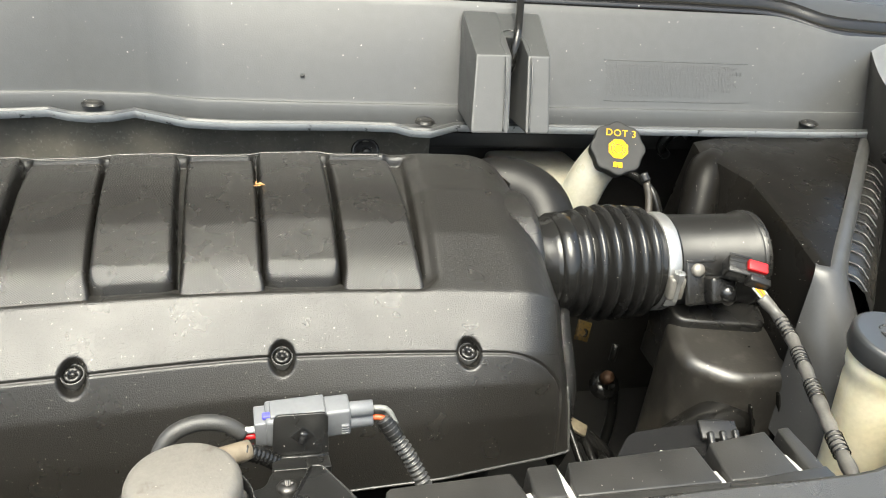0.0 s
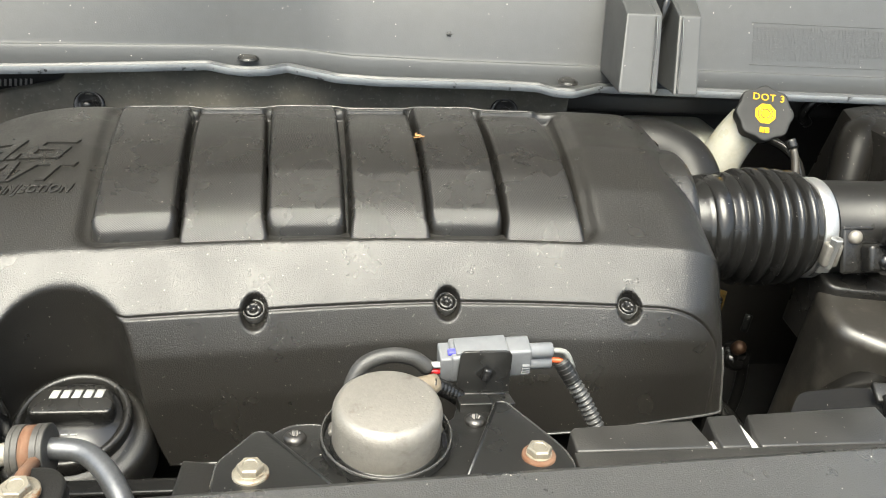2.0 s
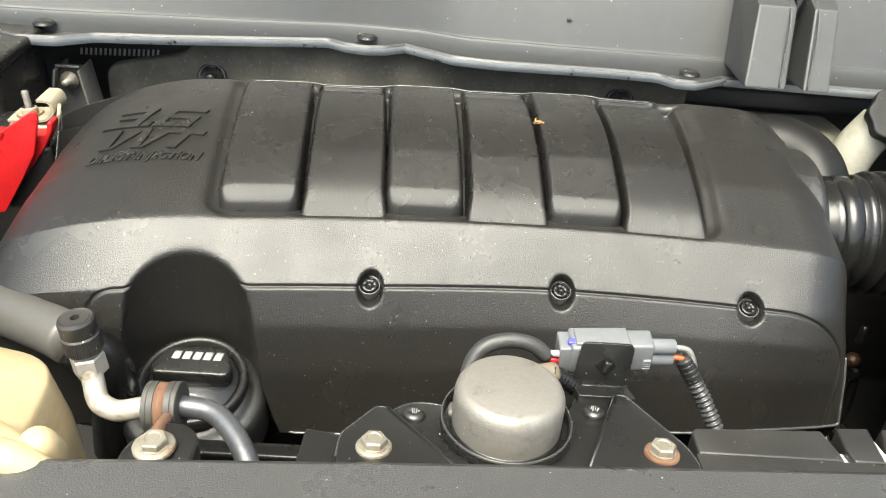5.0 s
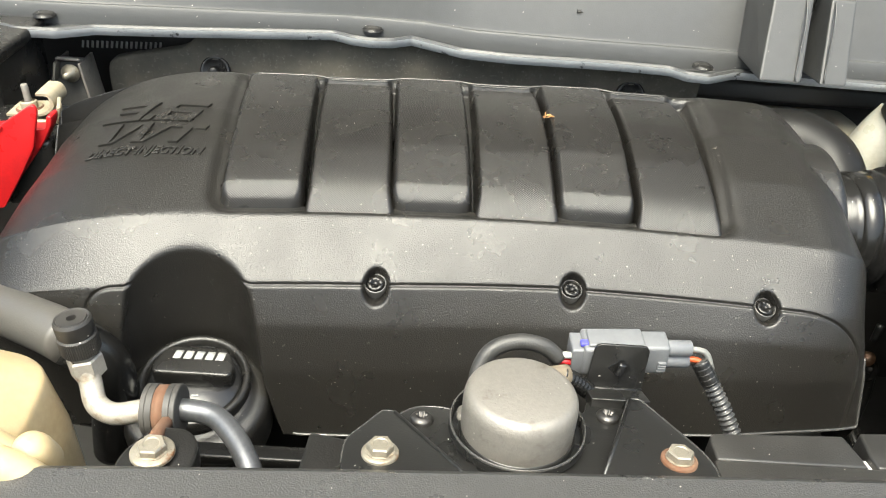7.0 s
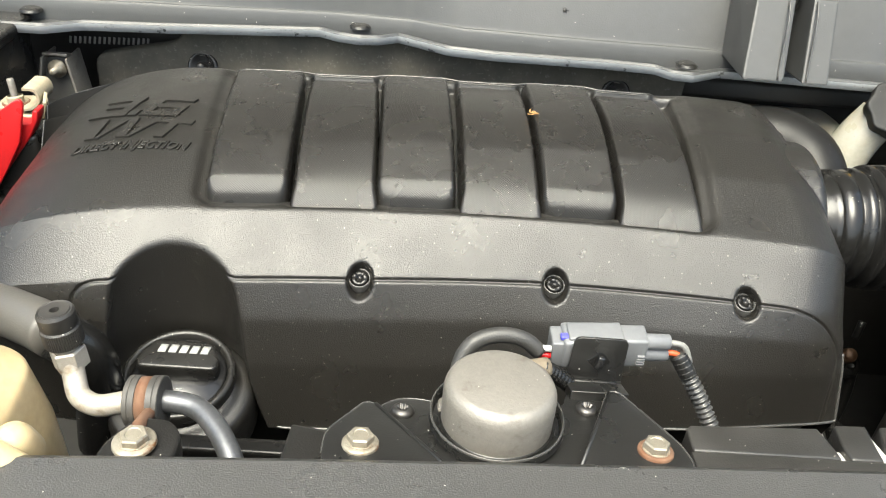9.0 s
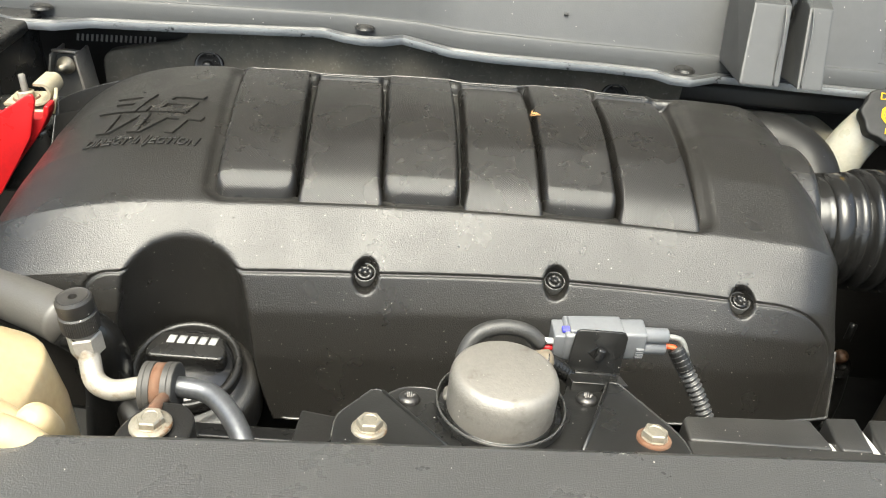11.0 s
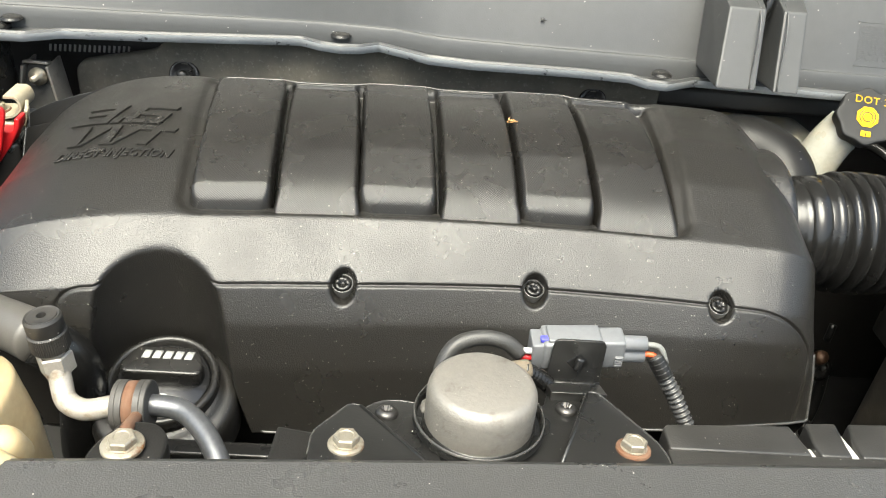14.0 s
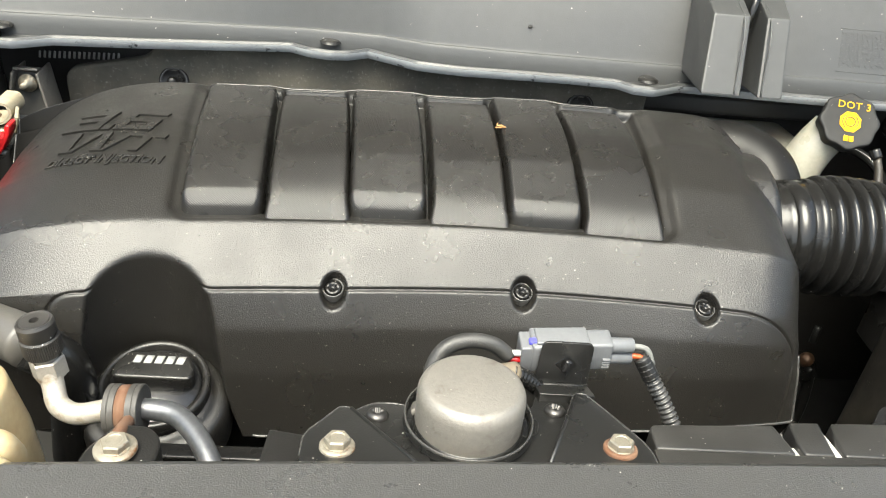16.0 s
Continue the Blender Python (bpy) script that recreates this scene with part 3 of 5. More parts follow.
for k in range(5):
    bar = slab([(-0.0031, -0.0036), (0.0021, -0.0036), (0.0032, 0.0036), (-0.0020, 0.0036)], 0.0, 0.0004, 0)
    bar.transform(cap_y @ pose(-0.0122 + k * 0.0072, 0.0128, 0.0252, -6.8, 0, 0))
    part("logo_bar", bar, WHITE, grip_part, "white printed mark")
for k in range(2):
    part("print_bar", block((0.0045, 0.0012, 0.0003), cap_y @ pose(-0.003 + 0.006 * k, -0.012, 0.0142), 0.0001, 1), WHITE, oil_cap, "white printed mark")


# ---- cowl ----
cowl = thing("cowl_panel", (0.05, 0.80, 1.09), "weathered grey plastic cowl panel with a wavy front lip", "cowl panel")
LIP_X = [-0.75, -0.50, -0.475, -0.44, -0.41, -0.333, -0.190, -0.170, -0.150, -0.130, -0.112, -0.062, -0.019, 0.089, 0.140, 0.155, 0.175, 0.192, 0.205, 0.300, 0.390, 0.600, 0.640, 0.76]
LIP_Y = [0.730, 0.742, 0.733, 0.735, 0.752, 0.762, 0.786, 0.776, 0.772, 0.776, 0.787, 0.762, 0.757, 0.759, 0.756, 0.744, 0.742, 0.752, 0.760, 0.757, 0.755, 0.752, 0.752, 0.757]


def cowl_lip(x):
    return np.interp(x, LIP_X, LIP_Y)


def cowl_fold(x):
    """Where the flat flange meets the slope."""
    return np.interp(x, [-0.75, -0.45, -0.30, -0.17, -0.10, -0.05, 0.05, 0.30, 0.60, 0.76], [0.762, 0.774, 0.788, 0.801, 0.798, 0.784, 0.780, 0.778, 0.777, 0.780])


def cowl_top(x):
    t = np.clip((x - 0.58) / 0.11, 0, 1)
    t = t * t * (3 - 2 * t)
    return 0.833 - 0.017 * t, 1.205 - 0.015 * t


LIP_Z = 1.0985
xs = np.concatenate([np.linspace(-0.75, 0.20, 260), np.linspace(0.2035, 0.755, 160)])
rows = []
for x in xs:
    yl, yf = cowl_lip(x), cowl_fold(x)
    yt, zt = cowl_top(x)
    prof = [(yl + 0.006, LIP_Z - 0.010), (yl + 0.0005, LIP_Z - 0.0085), (yl, LIP_Z - 0.001), (yl + 0.0015, LIP_Z + 0.001), (yl + 0.004, LIP_Z + 0.0008)]
    prof += [(yl + 0.004 + (yf - 0.003 - yl - 0.004) * q, LIP_Z - 0.0074) for q in (0.12, 0.6, 1.0)]
    prof += [(yf - 0.0014, LIP_Z + 0.0010), (yf + 0.0004, LIP_Z + 0.0094), (yf + 0.0020, LIP_Z + 0.0118), (yf + 0.0040, LIP_Z + 0.0124)]
    prof += [(yf + 0.004 + (yt - yf - 0.004) * q, LIP_Z + 0.012 + (zt - LIP_Z - 0.012) * q + 0.004 * math.sin(math.pi * q)) for q in (0.012, 0.03, *np.linspace(0.08, 1, 14))]
    prof += [(yt + 0.002, zt + 0.0015), (yt + 0.005, zt), (yt + 0.007, zt - 0.02)]
    rows.append([(x, y, z) for y, z in prof])
rows = np.array(rows)
auto_smooth(part("sloping_panel", grid(rows, flip=True), COWL, cowl), 30)
edge_rows = rows[:, 0:3].copy()
edge_rows[..., 1] -= 0.0006
part("lip_edge", grid(edge_rows, flip=True), EDGE, cowl, "pale rough cut edge")

# raised housing with a slot for the hose
part("slot_housing", hull([(0.2045, 0.700, 1.1130), (0.2432, 0.700, 1.1130), (0.2480, 0.738, 1.179), (0.212, 0.738, 1.179), (0.253, 0.822, 1.200), (0.215, 0.822, 1.200), (0.211, 0.786, 1.106), (0.2432, 0.795, 1.106)], 0.002), COWL, cowl, smooth=False)
part("slot_housing", hull([(0.2600, 0.700, 1.1130), (0.2845, 0.700, 1.1130), (0.2875, 0.738, 1.179), (0.2645, 0.738, 1.179), (0.300, 0.822, 1.200), (0.268, 0.822, 1.200), (0.2885, 0.786, 1.106), (0.2575, 0.795, 1.106)], 0.002), COWL, cowl, smooth=False)
part("housing_bridge", hull([(0.249, 0.775, 1.1865), (0.268, 0.775, 1.1865), (0.249, 0.822, 1.1990), (0.271, 0.822, 1.1990), (0.249, 0.785, 1.150), (0.268, 0.785, 1.150), (0.249, 0.822, 1.150), (0.271, 0.822, 1.150)], 0.002), COWL, cowl, smooth=False)
part("slot_rim", pipe([(0.2370, 0.7008, 1.1150), (0.2418, 0.7388, 1.1778), (0.243, 0.765, 1.1850), (0.248, 0.782, 1.1893), (0.2565, 0.787, 1.1905), (0.265, 0.782, 1.1893), (0.2695, 0.765, 1.1850), (0.2680, 0.7388, 1.1778), (0.2636, 0.7008, 1.1150)], 0.0010, 60, 8), COWL, cowl)
# Added dark block: stands in for the shade inside the slot.
part("slot_back", block((0.03, 0.004, 0.08), pose(0.2505, 0.806, 1.115), 0.0005), DEEP, cowl)

for k, (x, y) in enumerate([(-0.462, 0.768), (-0.151, 0.797), (0.172, 0.7605), (0.632, 0.772)]):
    pin = thing("push_pin", (x, y, LIP_Z + 0.002), "black plastic push pin holding the cowl panel", "push pin", "push pins of the cowl")
    part("head", turned([(0.0090, 0.0), (0.0094, 0.0012), (0.0084, 0.0024), (0.005, 0.0031), (0.0001, 0.0033)], (x, y, LIP_Z + 0.0015), (0, -0.05, 1), 24), BLACK, pin)
    part("pin_washer", turned([(0.0105, 0.0), (0.0105, 0.0012), (0.0085, 0.0016)], (x, y, LIP_Z + 0.0012), (0, 0, 1), 24), BLACK, pin)

# moulded warning text
LABEL = ["WARNING CLEAN FILLER CAP BEFORE REMOVING", "USE ONLY DOT 3 FLUID FROM A SEALED CONTAINER", "AVERTISSEMENT NETTOYER LE BOUCHON DE", "REMPLISSAGE AVANT DE L'ENLEVER. UTILISER", "SEULEMENT DU LIQUIDE DOT 3 PROVENANT", "D'UN CONTENANT SCELLE"]


def cowl_point(x, q, h=0.0):
    """A place on the cowl's slope: q from 0 at the fold to 1 at the top."""
    yf = cowl_fold(x) + 0.004
    yt, zt = cowl_top(x)
    n = np.array([0, -(zt - LIP_Z - 0.012), yt - yf])
    n /= np.linalg.norm(n)
    return np.array([x, yf + (yt - yf) * q, LIP_Z + 0.012 + (zt - LIP_Z - 0.012) * q + 0.004 * math.sin(math.pi * q)]) + n * h


for k, line in enumerate(LABEL):
    me = lettering(line, 0.0062, 0, 1.0, 0.00035, 0.0, 0.00012)
    co = np.array([v.co[:] for v in me.vertices])
    wide = 0.168 * (0.55 + 0.45 * len(line) / 44)
    co[:, 0] *= wide / co[:, 0].max()
    P = np.array([cowl_point(0.378 + c[0], 0.385 - 0.054 * k + c[1] / 0.112, 0.00008 + c[2]) for c in co])
    me.vertices.foreach_set("co", P.ravel())
    part("moulded_text", me, COWL, cowl, smooth=False)
for q in (0.455, 0.070):
    part("moulded_line", pipe([cowl_point(x, q, 0.0) for x in np.linspace(0.376, 0.553, 8)], 0.0004, n=16, sides=6), COWL, cowl)

# hose through the slot
hose = thing("washer_hose", (0.25, 0.78, 1.09), "thin black rubber hose rising through the cowl slot", "hose")
part("tube", pipe([(0.251, 0.790, 1.115), (0.251, 0.768, 1.145), (0.2535, 0.754, 1.168), (0.2585, 0.762, 1.191), (0.267, 0.790, 1.206), (0.277, 0.822, 1.217), (0.31, 0.90, 1.26), (0.35, 0.98, 1.33)], 0.0040, 50, 12), RUBBER, hose)
part("sleeve", pipe([(0.2515, 0.764, 1.150), (0.2535, 0.754, 1.168)], 0.0054, 4, 14), RUBBER, hose)

# seal and wiper panel behind the cowl
seal = thing("bonnet_seal", (0.1, 0.90, 1.18), "dark rubber seal strip along the top of the cowl", "rubber seal")
def seal_line(dy, dz):
    return [(x, cowl_top(x)[0] + dy + 0.010 * math.sin((x + 0.2) * 2.2), cowl_top(x)[1] + dz) for x in np.linspace(-0.75, 0.62, 14)] + [(0.66, 0.820 + dy, 1.192 + dz), (0.72, 0.816 + dy, 1.188 + dz), (0.80, 0.822 + dy, 1.186 + dz), (0.92, 0.84 + dy, 1.18 + dz)]
part("bulb", pipe(seal_line(0.022, 0.006), 0.012, 90, 14), RUBBER, seal)
part("lip", pipe(seal_line(0.010, 0.000), 0.005, 90, 10), GLOSSY, seal)
wiper_panel = thing("wiper_panel", (0.2, 1.00, 1.17), "grey plastic wiper panel with a vent grille below the windscreen", "wiper panel")
pl = np.array([[(x, cowl_top(x)[0] + 0.030 + v * 0.16, cowl_top(x)[1] - 0.004 + 0.012 * v) for v in np.linspace(0, 1, 6)] for x in np.linspace(-0.8, 0.95, 60)])
part("panel", grid(pl, flip=True), COWL, wiper_panel)
for k in range(16):
    x = 0.66 + 0.011 * k
    part("grille_slat", block((0.005, 0.07, 0.006), pose(x, 0.95, 1.176, 4, 0, -12), 0.001), BLACK, wiper_panel)
part("arm", pipe([(0.80, 0.93, 1.182), (0.86, 0.96, 1.184), (0.95, 1.02, 1.19)], 0.008, 12, 8), BLACK, wiper_panel)
windscreen = thing("windscreen", (0, 1.10, 1.18), "dark tinted windscreen glass", "windscreen")
part("glass", grid(np.array([[(x, 1.09 + v * 0.55 - 0.18 * x * x, 1.185 + v * 0.45) for v in (0, 0.5, 1)] for x in np.linspace(-0.95, 0.95, 12)]), flip=True), GLASS, windscreen)

# ---- firewall ----
firewall = tagged(part("firewall", block((1.9, 0.02, 0.62), pose(0.0, 0.875, 0.80), 0.004), DEEP), "black painted steel firewall in shade", "firewall", kind="structure")
mat_thing = thing("insulation_mat", (-0.11, 0.82, 0.95), "dark grey dusty insulation mat on the firewall", "insulation mat")
mat_outline = rounded([(-0.424, 0.93), (0.188, 0.93), (0.190, 1.085), (0.150, 1.11), (-0.320, 1.11), (-0.334, 1.066), (-0.395, 1.053), (-0.424, 1.046)], 0.016, 5)
bm = slab(mat_outline, 0.0, 0.016, 0.003)
bm.transform(Matrix(((1, 0, 0, 0), (0, 0, -1, 0.818), (0, 1, 0, 0), (0, 0, 0, 1))))
part("mat", bm, MAT, mat_thing)
for x, z in ((-0.312, 1.0440), (0.118, 1.0500)):
    fl = thing("retainer", (x, 0.80, z), "black plastic retainer on the insulation mat", "retainer", "retainers of the mat")
    part("disc", turned([(0.0001, 0.001), (0.0115, 0.001), (0.0130, 0.0025), (0.0150, 0.0018), (0.0156, 0.0)], (x, 0.7985, z), (0, -1, 0.45), 28), BLACK, fl)
    part("stud", turned([(0.0055, 0.0), (0.0055, 0.012), (0.004, 0.014), (0.0001, 0.014)], (x, 0.8005, z), (0, -1, 0.25), 14), BLACK, fl)
number_plate = thing("stamped_number", (-0.40, 0.864, 1.055), "row of stamped identification marks on the firewall", "marking")
for k in range(17):
    part("mark_bar", block((0.0024, 0.0006, 0.0080), pose(-0.473 + 0.0053 * k, 0.8642, 1.0370 + 0.00025 * k, 0, 12, 0), 0.0001, 1), PALE, number_plate)
ledge = thing("cross_member", (0.42, 0.84, 1.0), "dark painted steel ledge below the cowl", "steel ledge")
part("ledge", block((0.52, 0.05, 0.02), pose(0.44, 0.845, 1.052, -8), 0.004), DEEP, ledge)
part("bracket_loop", pipe([(0.485, 0.815, 1.040), (0.474, 0.812, 1.052), (0.480, 0.810, 1.068), (0.497, 0.810, 1.074), (0.508, 0.812, 1.066)], 0.006, 20, 10), BLACK, ledge)

# ---- brake fluid reservoir ----
brake = thing("brake_fluid_reservoir", (0.34, 0.75, 1.00), "milky plastic brake fluid reservoir with a black cap", "fluid reservoir")
part("tank", slab(rounded([(0.255, 0.745), (0.345, 0.735), (0.372, 0.80), (0.365, 0.845), (0.265, 0.845)], 0.012), 0.985, lambda x, y: 1.034, 0.008, 3), MILK, brake)
part("neck", pipe([(0.336, 0.738, 0.985), (0.346, 0.739, 1.020), (0.358, 0.742, 1.050), (0.371, 0.744, 1.070)], lambda q: 0.0230 - 0.002 * q, 24, 28), MILK, brake)
BR_AX = Vector((-0.12, -0.74, 0.66)).normalized()
BR_AT = Vector((0.373, 0.722, 1.089)) - BR_AX * 0.015


def scallop(a, k):
    return 1.0 if k > 7 else 1.0 + 0.045 * math.cos(8 * a)


br_cap = part("cap", turned([(0.0250, -0.003), (0.0270, 0.000), (0.0280, 0.006), (0.0289, 0.012), (0.0285, 0.0145), (0.0272, 0.0150), (0.0250, 0.0150), (0.022, 0.0148), (0.0001, 0.0150)], BR_AT, BR_AX, 64, scallop), surface("matte_cap_plastic", (0.010, 0.010, 0.010), 0.6, dust=0.6, dust_size=330, ior=1.35), brake, "black scalloped screw cap with yellow print")
br_x = Vector((BR_AX.y, -BR_AX.x, 0)).normalized() * -1
br_y = BR_AX.cross(br_x)
br_frame = Matrix.Translation(BR_AT + BR_AX * 0.0152) @ Matrix((br_x, br_y, BR_AX)).transposed().to_4x4() @ pose(0, 0, 0, 0, 0, -2)
part("tab", block((0.012, 0.008, 0.004), br_frame @ pose(0, 0.0255, -0.005), 0.0015), BLACK, br_cap)
octagon = [(0.0112 * math.cos(math.pi / 8 + k * math.pi / 4), 0.0112 * math.sin(math.pi / 8 + k * math.pi / 4)) for k in range(8)]
bm = slab(octagon, 0.0, 0.0004, 0)
bm.transform(br_frame @ pose(0, -0.001, 0))
part("octagon_print", bm, YELLOW, br_cap, "yellow octagon with a brake symbol", smooth=False)
me = lettering("DOT 3", 0.0105, 0, 1.1, 0.0002)
me.transform(br_frame @ pose(-0.0142, 0.0130, 0.0003))
part("print", me, YELLOW, br_cap, smooth=False)
for a0, a1, r in ((0, 360, 0.0048), (-55, 55, 0.0076), (125, 235, 0.0076)):
    arc = [br_frame @ Vector((r * math.cos(radians(a)), -0.001 + r * math.sin(radians(a)), 0.0005)) for a in np.linspace(a0, a1, 24)]
    part("symbol_line", pipe([tuple(p) for p in arc], 0.00045, straight=True, sides=6), BLACK, br_cap)
for dx in (-0.0026, 0.0026):
    part("book_print", block((0.0046, 0.0058, 0.0003), br_frame @ pose(dx, -0.0185, 0.0002, 0, 0, 4 * (1 if dx > 0 else -1)), 0.0001, 1), YELLOW, br_cap)
brake_hose = thing("thin_hose", (0.40, 0.70, 1.0), "pale thin hose beside the reservoir", "hose")
part("tube", pipe([(0.402, 0.700, 1.060), (0.404, 0.692, 1.048), (0.402, 0.680, 1.028), (0.396, 0.670, 1.000), (0.390, 0.664, 0.980)], 0.0040, 24, 12), BEIGE, brake_hose)
part("joint", pipe([(0.399, 0.706, 1.067), (0.402, 0.700, 1.060)], 0.0055, 5, 12), RUBBER, brake_hose)
dark_hose = thing("vacuum_hose", (0.41, 0.73, 1.0), "black rubber hose in shade behind the intake", "hose")
part("tube", pipe([(0.37, 0.78, 1.02), (0.41, 0.76, 1.042), (0.428, 0.735, 1.035), (0.44, 0.71, 1.00)], 0.005, 24, 12), RUBBER, dark_hose)

# ---- intake hose ----
IX, AY, AZ = -0.0045, 0.588, 1.032


def along_x(rows, sides=64):
    return turned([(r, x) for x, r in rows], (IX, AY, AZ), (1, 0, 0), sides)


intake = thing("intake_hose", (0.30, AY, 0.98), "black ribbed rubber intake hose with a steel clamp", "intake hose")
part("neck", along_x([(0.16, 0.0415), (0.256, 0.0415), (0.2575, 0.0435), (0.2625, 0.0440)]), RUBBER, intake)
bell = [(0.2615, 0.0415), (0.2630, 0.0465), (0.2700, 0.0475), (0.2765, 0.0478), (0.2780, 0.0445), (0.2800, 0.0440), (0.2815, 0.0485), (0.2860, 0.0495), (0.2890, 0.0488), (0.2905, 0.0450)]
for k in range(5):
    x0, R = 0.2915 + 0.0128 * k, 0.0530 + 0.0012 * math.sin(k)
    for q in np.linspace(0, 1, 11):
        bell.append((x0 + 0.0124 * q, 0.0448 + (R - 0.0448) * math.sin(math.pi * q) ** 0.75))
bell += [(0.3560, 0.0440), (0.3580, 0.0445), (0.3760, 0.0445), (0.3770, 0.0425)]
part("bellows", along_x(bell, 72), RUBBER, intake)
clamp = part("clamp_band", along_x([(0.3610, 0.0446), (0.3612, 0.0460), (0.3620, 0.0464), (0.3728, 0.0464), (0.3736, 0.0460), (0.3738, 0.0446)]), ALU, intake, "bright steel worm clamp")
wa = radians(-182)
w_out, w_tan = Vector((0, math.cos(wa), math.sin(wa))), Vector((0, math.sin(wa), -math.cos(wa)))
w_at = Vector((0.3675 + IX, AY, AZ)) + w_out * 0.0488
part("worm_housing", block((0.0145, 0.022, 0.0095), Matrix.Translation(w_at) @ pose(0, 0, 0, math.degrees(wa) + 90), 0.0022), STEEL, clamp)
part("worm_screw", turned([(0.0001, -0.012), (0.0036, -0.012), (0.0038, 0.009), (0.0052, 0.0095), (0.0054, 0.0160), (0.0046, 0.0170), (0.0020, 0.0170), (0.0018, 0.0155), (0.0001, 0.0155)], w_at + w_out * 0.002, w_tan, 6), ALU, clamp, smooth=False)
for k in range(6):
    aa = wa + 0.30 + 0.075 * k
    part("band_notch", block((0.0085, 0.0012, 0.0008), Matrix.Translation((0.3675 + IX, AY + 0.0464 * math.cos(aa), AZ + 0.0464 * math.sin(aa))) @ pose(0, 0, 0, math.degrees(aa) + 90, 0, 12), 0.0002), DEEP, clamp)
part("band_end", block((0.0115, 0.015, 0.0012), Matrix.Translation(w_at + w_tan * -0.013 - w_out * 0.001) @ pose(0, 0, 0, math.degrees(wa) + 102), 0.0004), ALU, clamp)
part("tube", along_x([(0.374, 0.0405), (0.3745, 0.0430), (0.376, 0.0436), (0.452, 0.0436), (0.455, 0.0460), (0.462, 0.0470), (0.464, 0.043)]), MATTE, intake)
for a, l in ((112, 0.020), (128, 0.024)):
    part("tube_rib", block((0.028, 0.0022, 0.003), pose(0.392 + IX, AY + 0.0440 * math.cos(radians(a + 38)), AZ + 0.0440 * math.sin(radians(a + 38)), a - 52), 0.0006), BLACK, intake)

elbow = thing("intake_elbow", (0.22, 0.69, 1.0), "smooth glossy black intake elbow behind the cover", "intake elbow")
part("elbow", pipe([(0.180, 0.692, 1.022), (0.206, 0.690, 1.048), (0.240, 0.684, 1.062), (0.268, 0.668, 1.054), (0.275, 0.640, 1.034), (0.268, 0.600, 1.000)], 0.031, 40, 32), surface("dull_elbow_plastic", (0.0080, 0.0077, 0.0072), 0.40, dust=0.6, dust_size=300, ior=1.27), elbow)

# ---- airflow sensor ----
sensor = thing("airflow_sensor", (0.405, 0.548, 1.02), "black airflow sensor with a wiring plug on the intake tube", "sensor")
SF = pose(0.398, 0.5445, 1.0360, 62, 0, 4)
part("flange", block((0.048, 0.042, 0.006), SF, 0.003), BLACK, sensor)
part("housing", block((0.026, 0.024, 0.014), SF @ pose(0.006, -0.007, 0.009), 0.004, 3), BLACK, sensor)
part("dome", turned([(0.0075, 0.0), (0.0075, 0.004), (0.005, 0.0065), (0.0001, 0.0075)], SF @ Vector((0.008, -0.010, 0.015)), (SF.to_3x3() @ Vector((0, 0, 1))), 20), GLOSSY, sensor)
for dx, dy in ((-0.0130, 0.0110), (0.017, -0.017)):
    part("rivet", turned([(0.0062, 0.0), (0.0060, 0.003), (0.004, 0.0045), (0.0001, 0.005)], SF @ Vector((dx, dy, 0.003)), (SF.to_3x3() @ Vector((0, 0, 1))), 18), STEEL, sensor)
plug = part("plug", block((0.034, 0.017, 0.015), pose(0.417, 0.527, 1.057, 28, 8, -18), 0.002), BLACK, sensor)
for k in range(3):
    part("plug_rib", block((0.020, 0.0016, 0.0012), pose(0.412, 0.528, 1.0662, 28, 8, -18) @ pose(0, -0.006 + 0.006 * k, 0), 0.0003), BLACK, plug)
part("red_lock", block((0.018, 0.010, 0.005), pose(0.4250, 0.521, 1.0642, 30, 10, -16), 0.0012), RED, plug, "red plug lock")
part("plug_end", block((0.020, 0.007, 0.011), pose(0.4220, 0.511, 1.055, 30, 14, -14), 0.0015), BLACK, plug)
for k, mt in enumerate((WHITE, YELLOW, ORANGE, YELLOW, WHITE)):
    part("wire", pipe([(0.416 + 0.0030 * k, 0.5075, 1.052 - 0.0008 * k), (0.421 + 0.002 * k, 0.503, 1.047), (0.427 + 0.0008 * k, 0.497, 1.041)], 0.0011, 8, 6), mt, plug)
harness = thing("wiring_harness", (0.42, 0.42, 0.98), "grey-black taped wiring harness running to the front", "wiring harness")
HARN = [(0.424, 0.503, 1.045), (0.433, 0.492, 1.037), (0.434, 0.470, 1.031), (0.421, 0.427, 1.030), (0.404, 0.379, 1.030), (0.390, 0.338, 1.030), (0.383, 0.314, 1.030), (0.374, 0.285, 1.03)]
tape = surface("worn_cloth_tape", (0.050, 0.048, 0.045), 0.42, second=(0.105, 0.100, 0.091), patch=60, grain=0.6, grain_size=350)
part("sheath", pipe(HARN, lambda q: 0.0052 + 0.0004 * math.sin(70 * q), 120, 14), tape, harness)
hc = spline(HARN, 160)
for q0 in (18, 44, 72, 112):
    for k in range(5):
        c = hc[q0 + 3 * k]
        d = hc[q0 + 3 * k + 1] - c
        part("tape_turn", turned([(0.0054, -0.0009), (0.0063, 0.0), (0.0054, 0.0009)], c, tuple(d), 14), RUBBER, harness)

# ---- air filter box ----
airbox = thing("air_filter_box", (0.55, 0.62, 0.92), "black moulded plastic air filter box with stains", "air filter box")
LID = [(0.462, 0.712), (0.469, 0.742), (0.500, 0.753), (0.538, 0.760), (0.560, 0.776), (0.693, 0.793), (0.716, 0.766), (0.480, 0.490), (0.467, 0.480), (0.453, 0.486), (0.468, 0.560), (0.480, 0.640)]
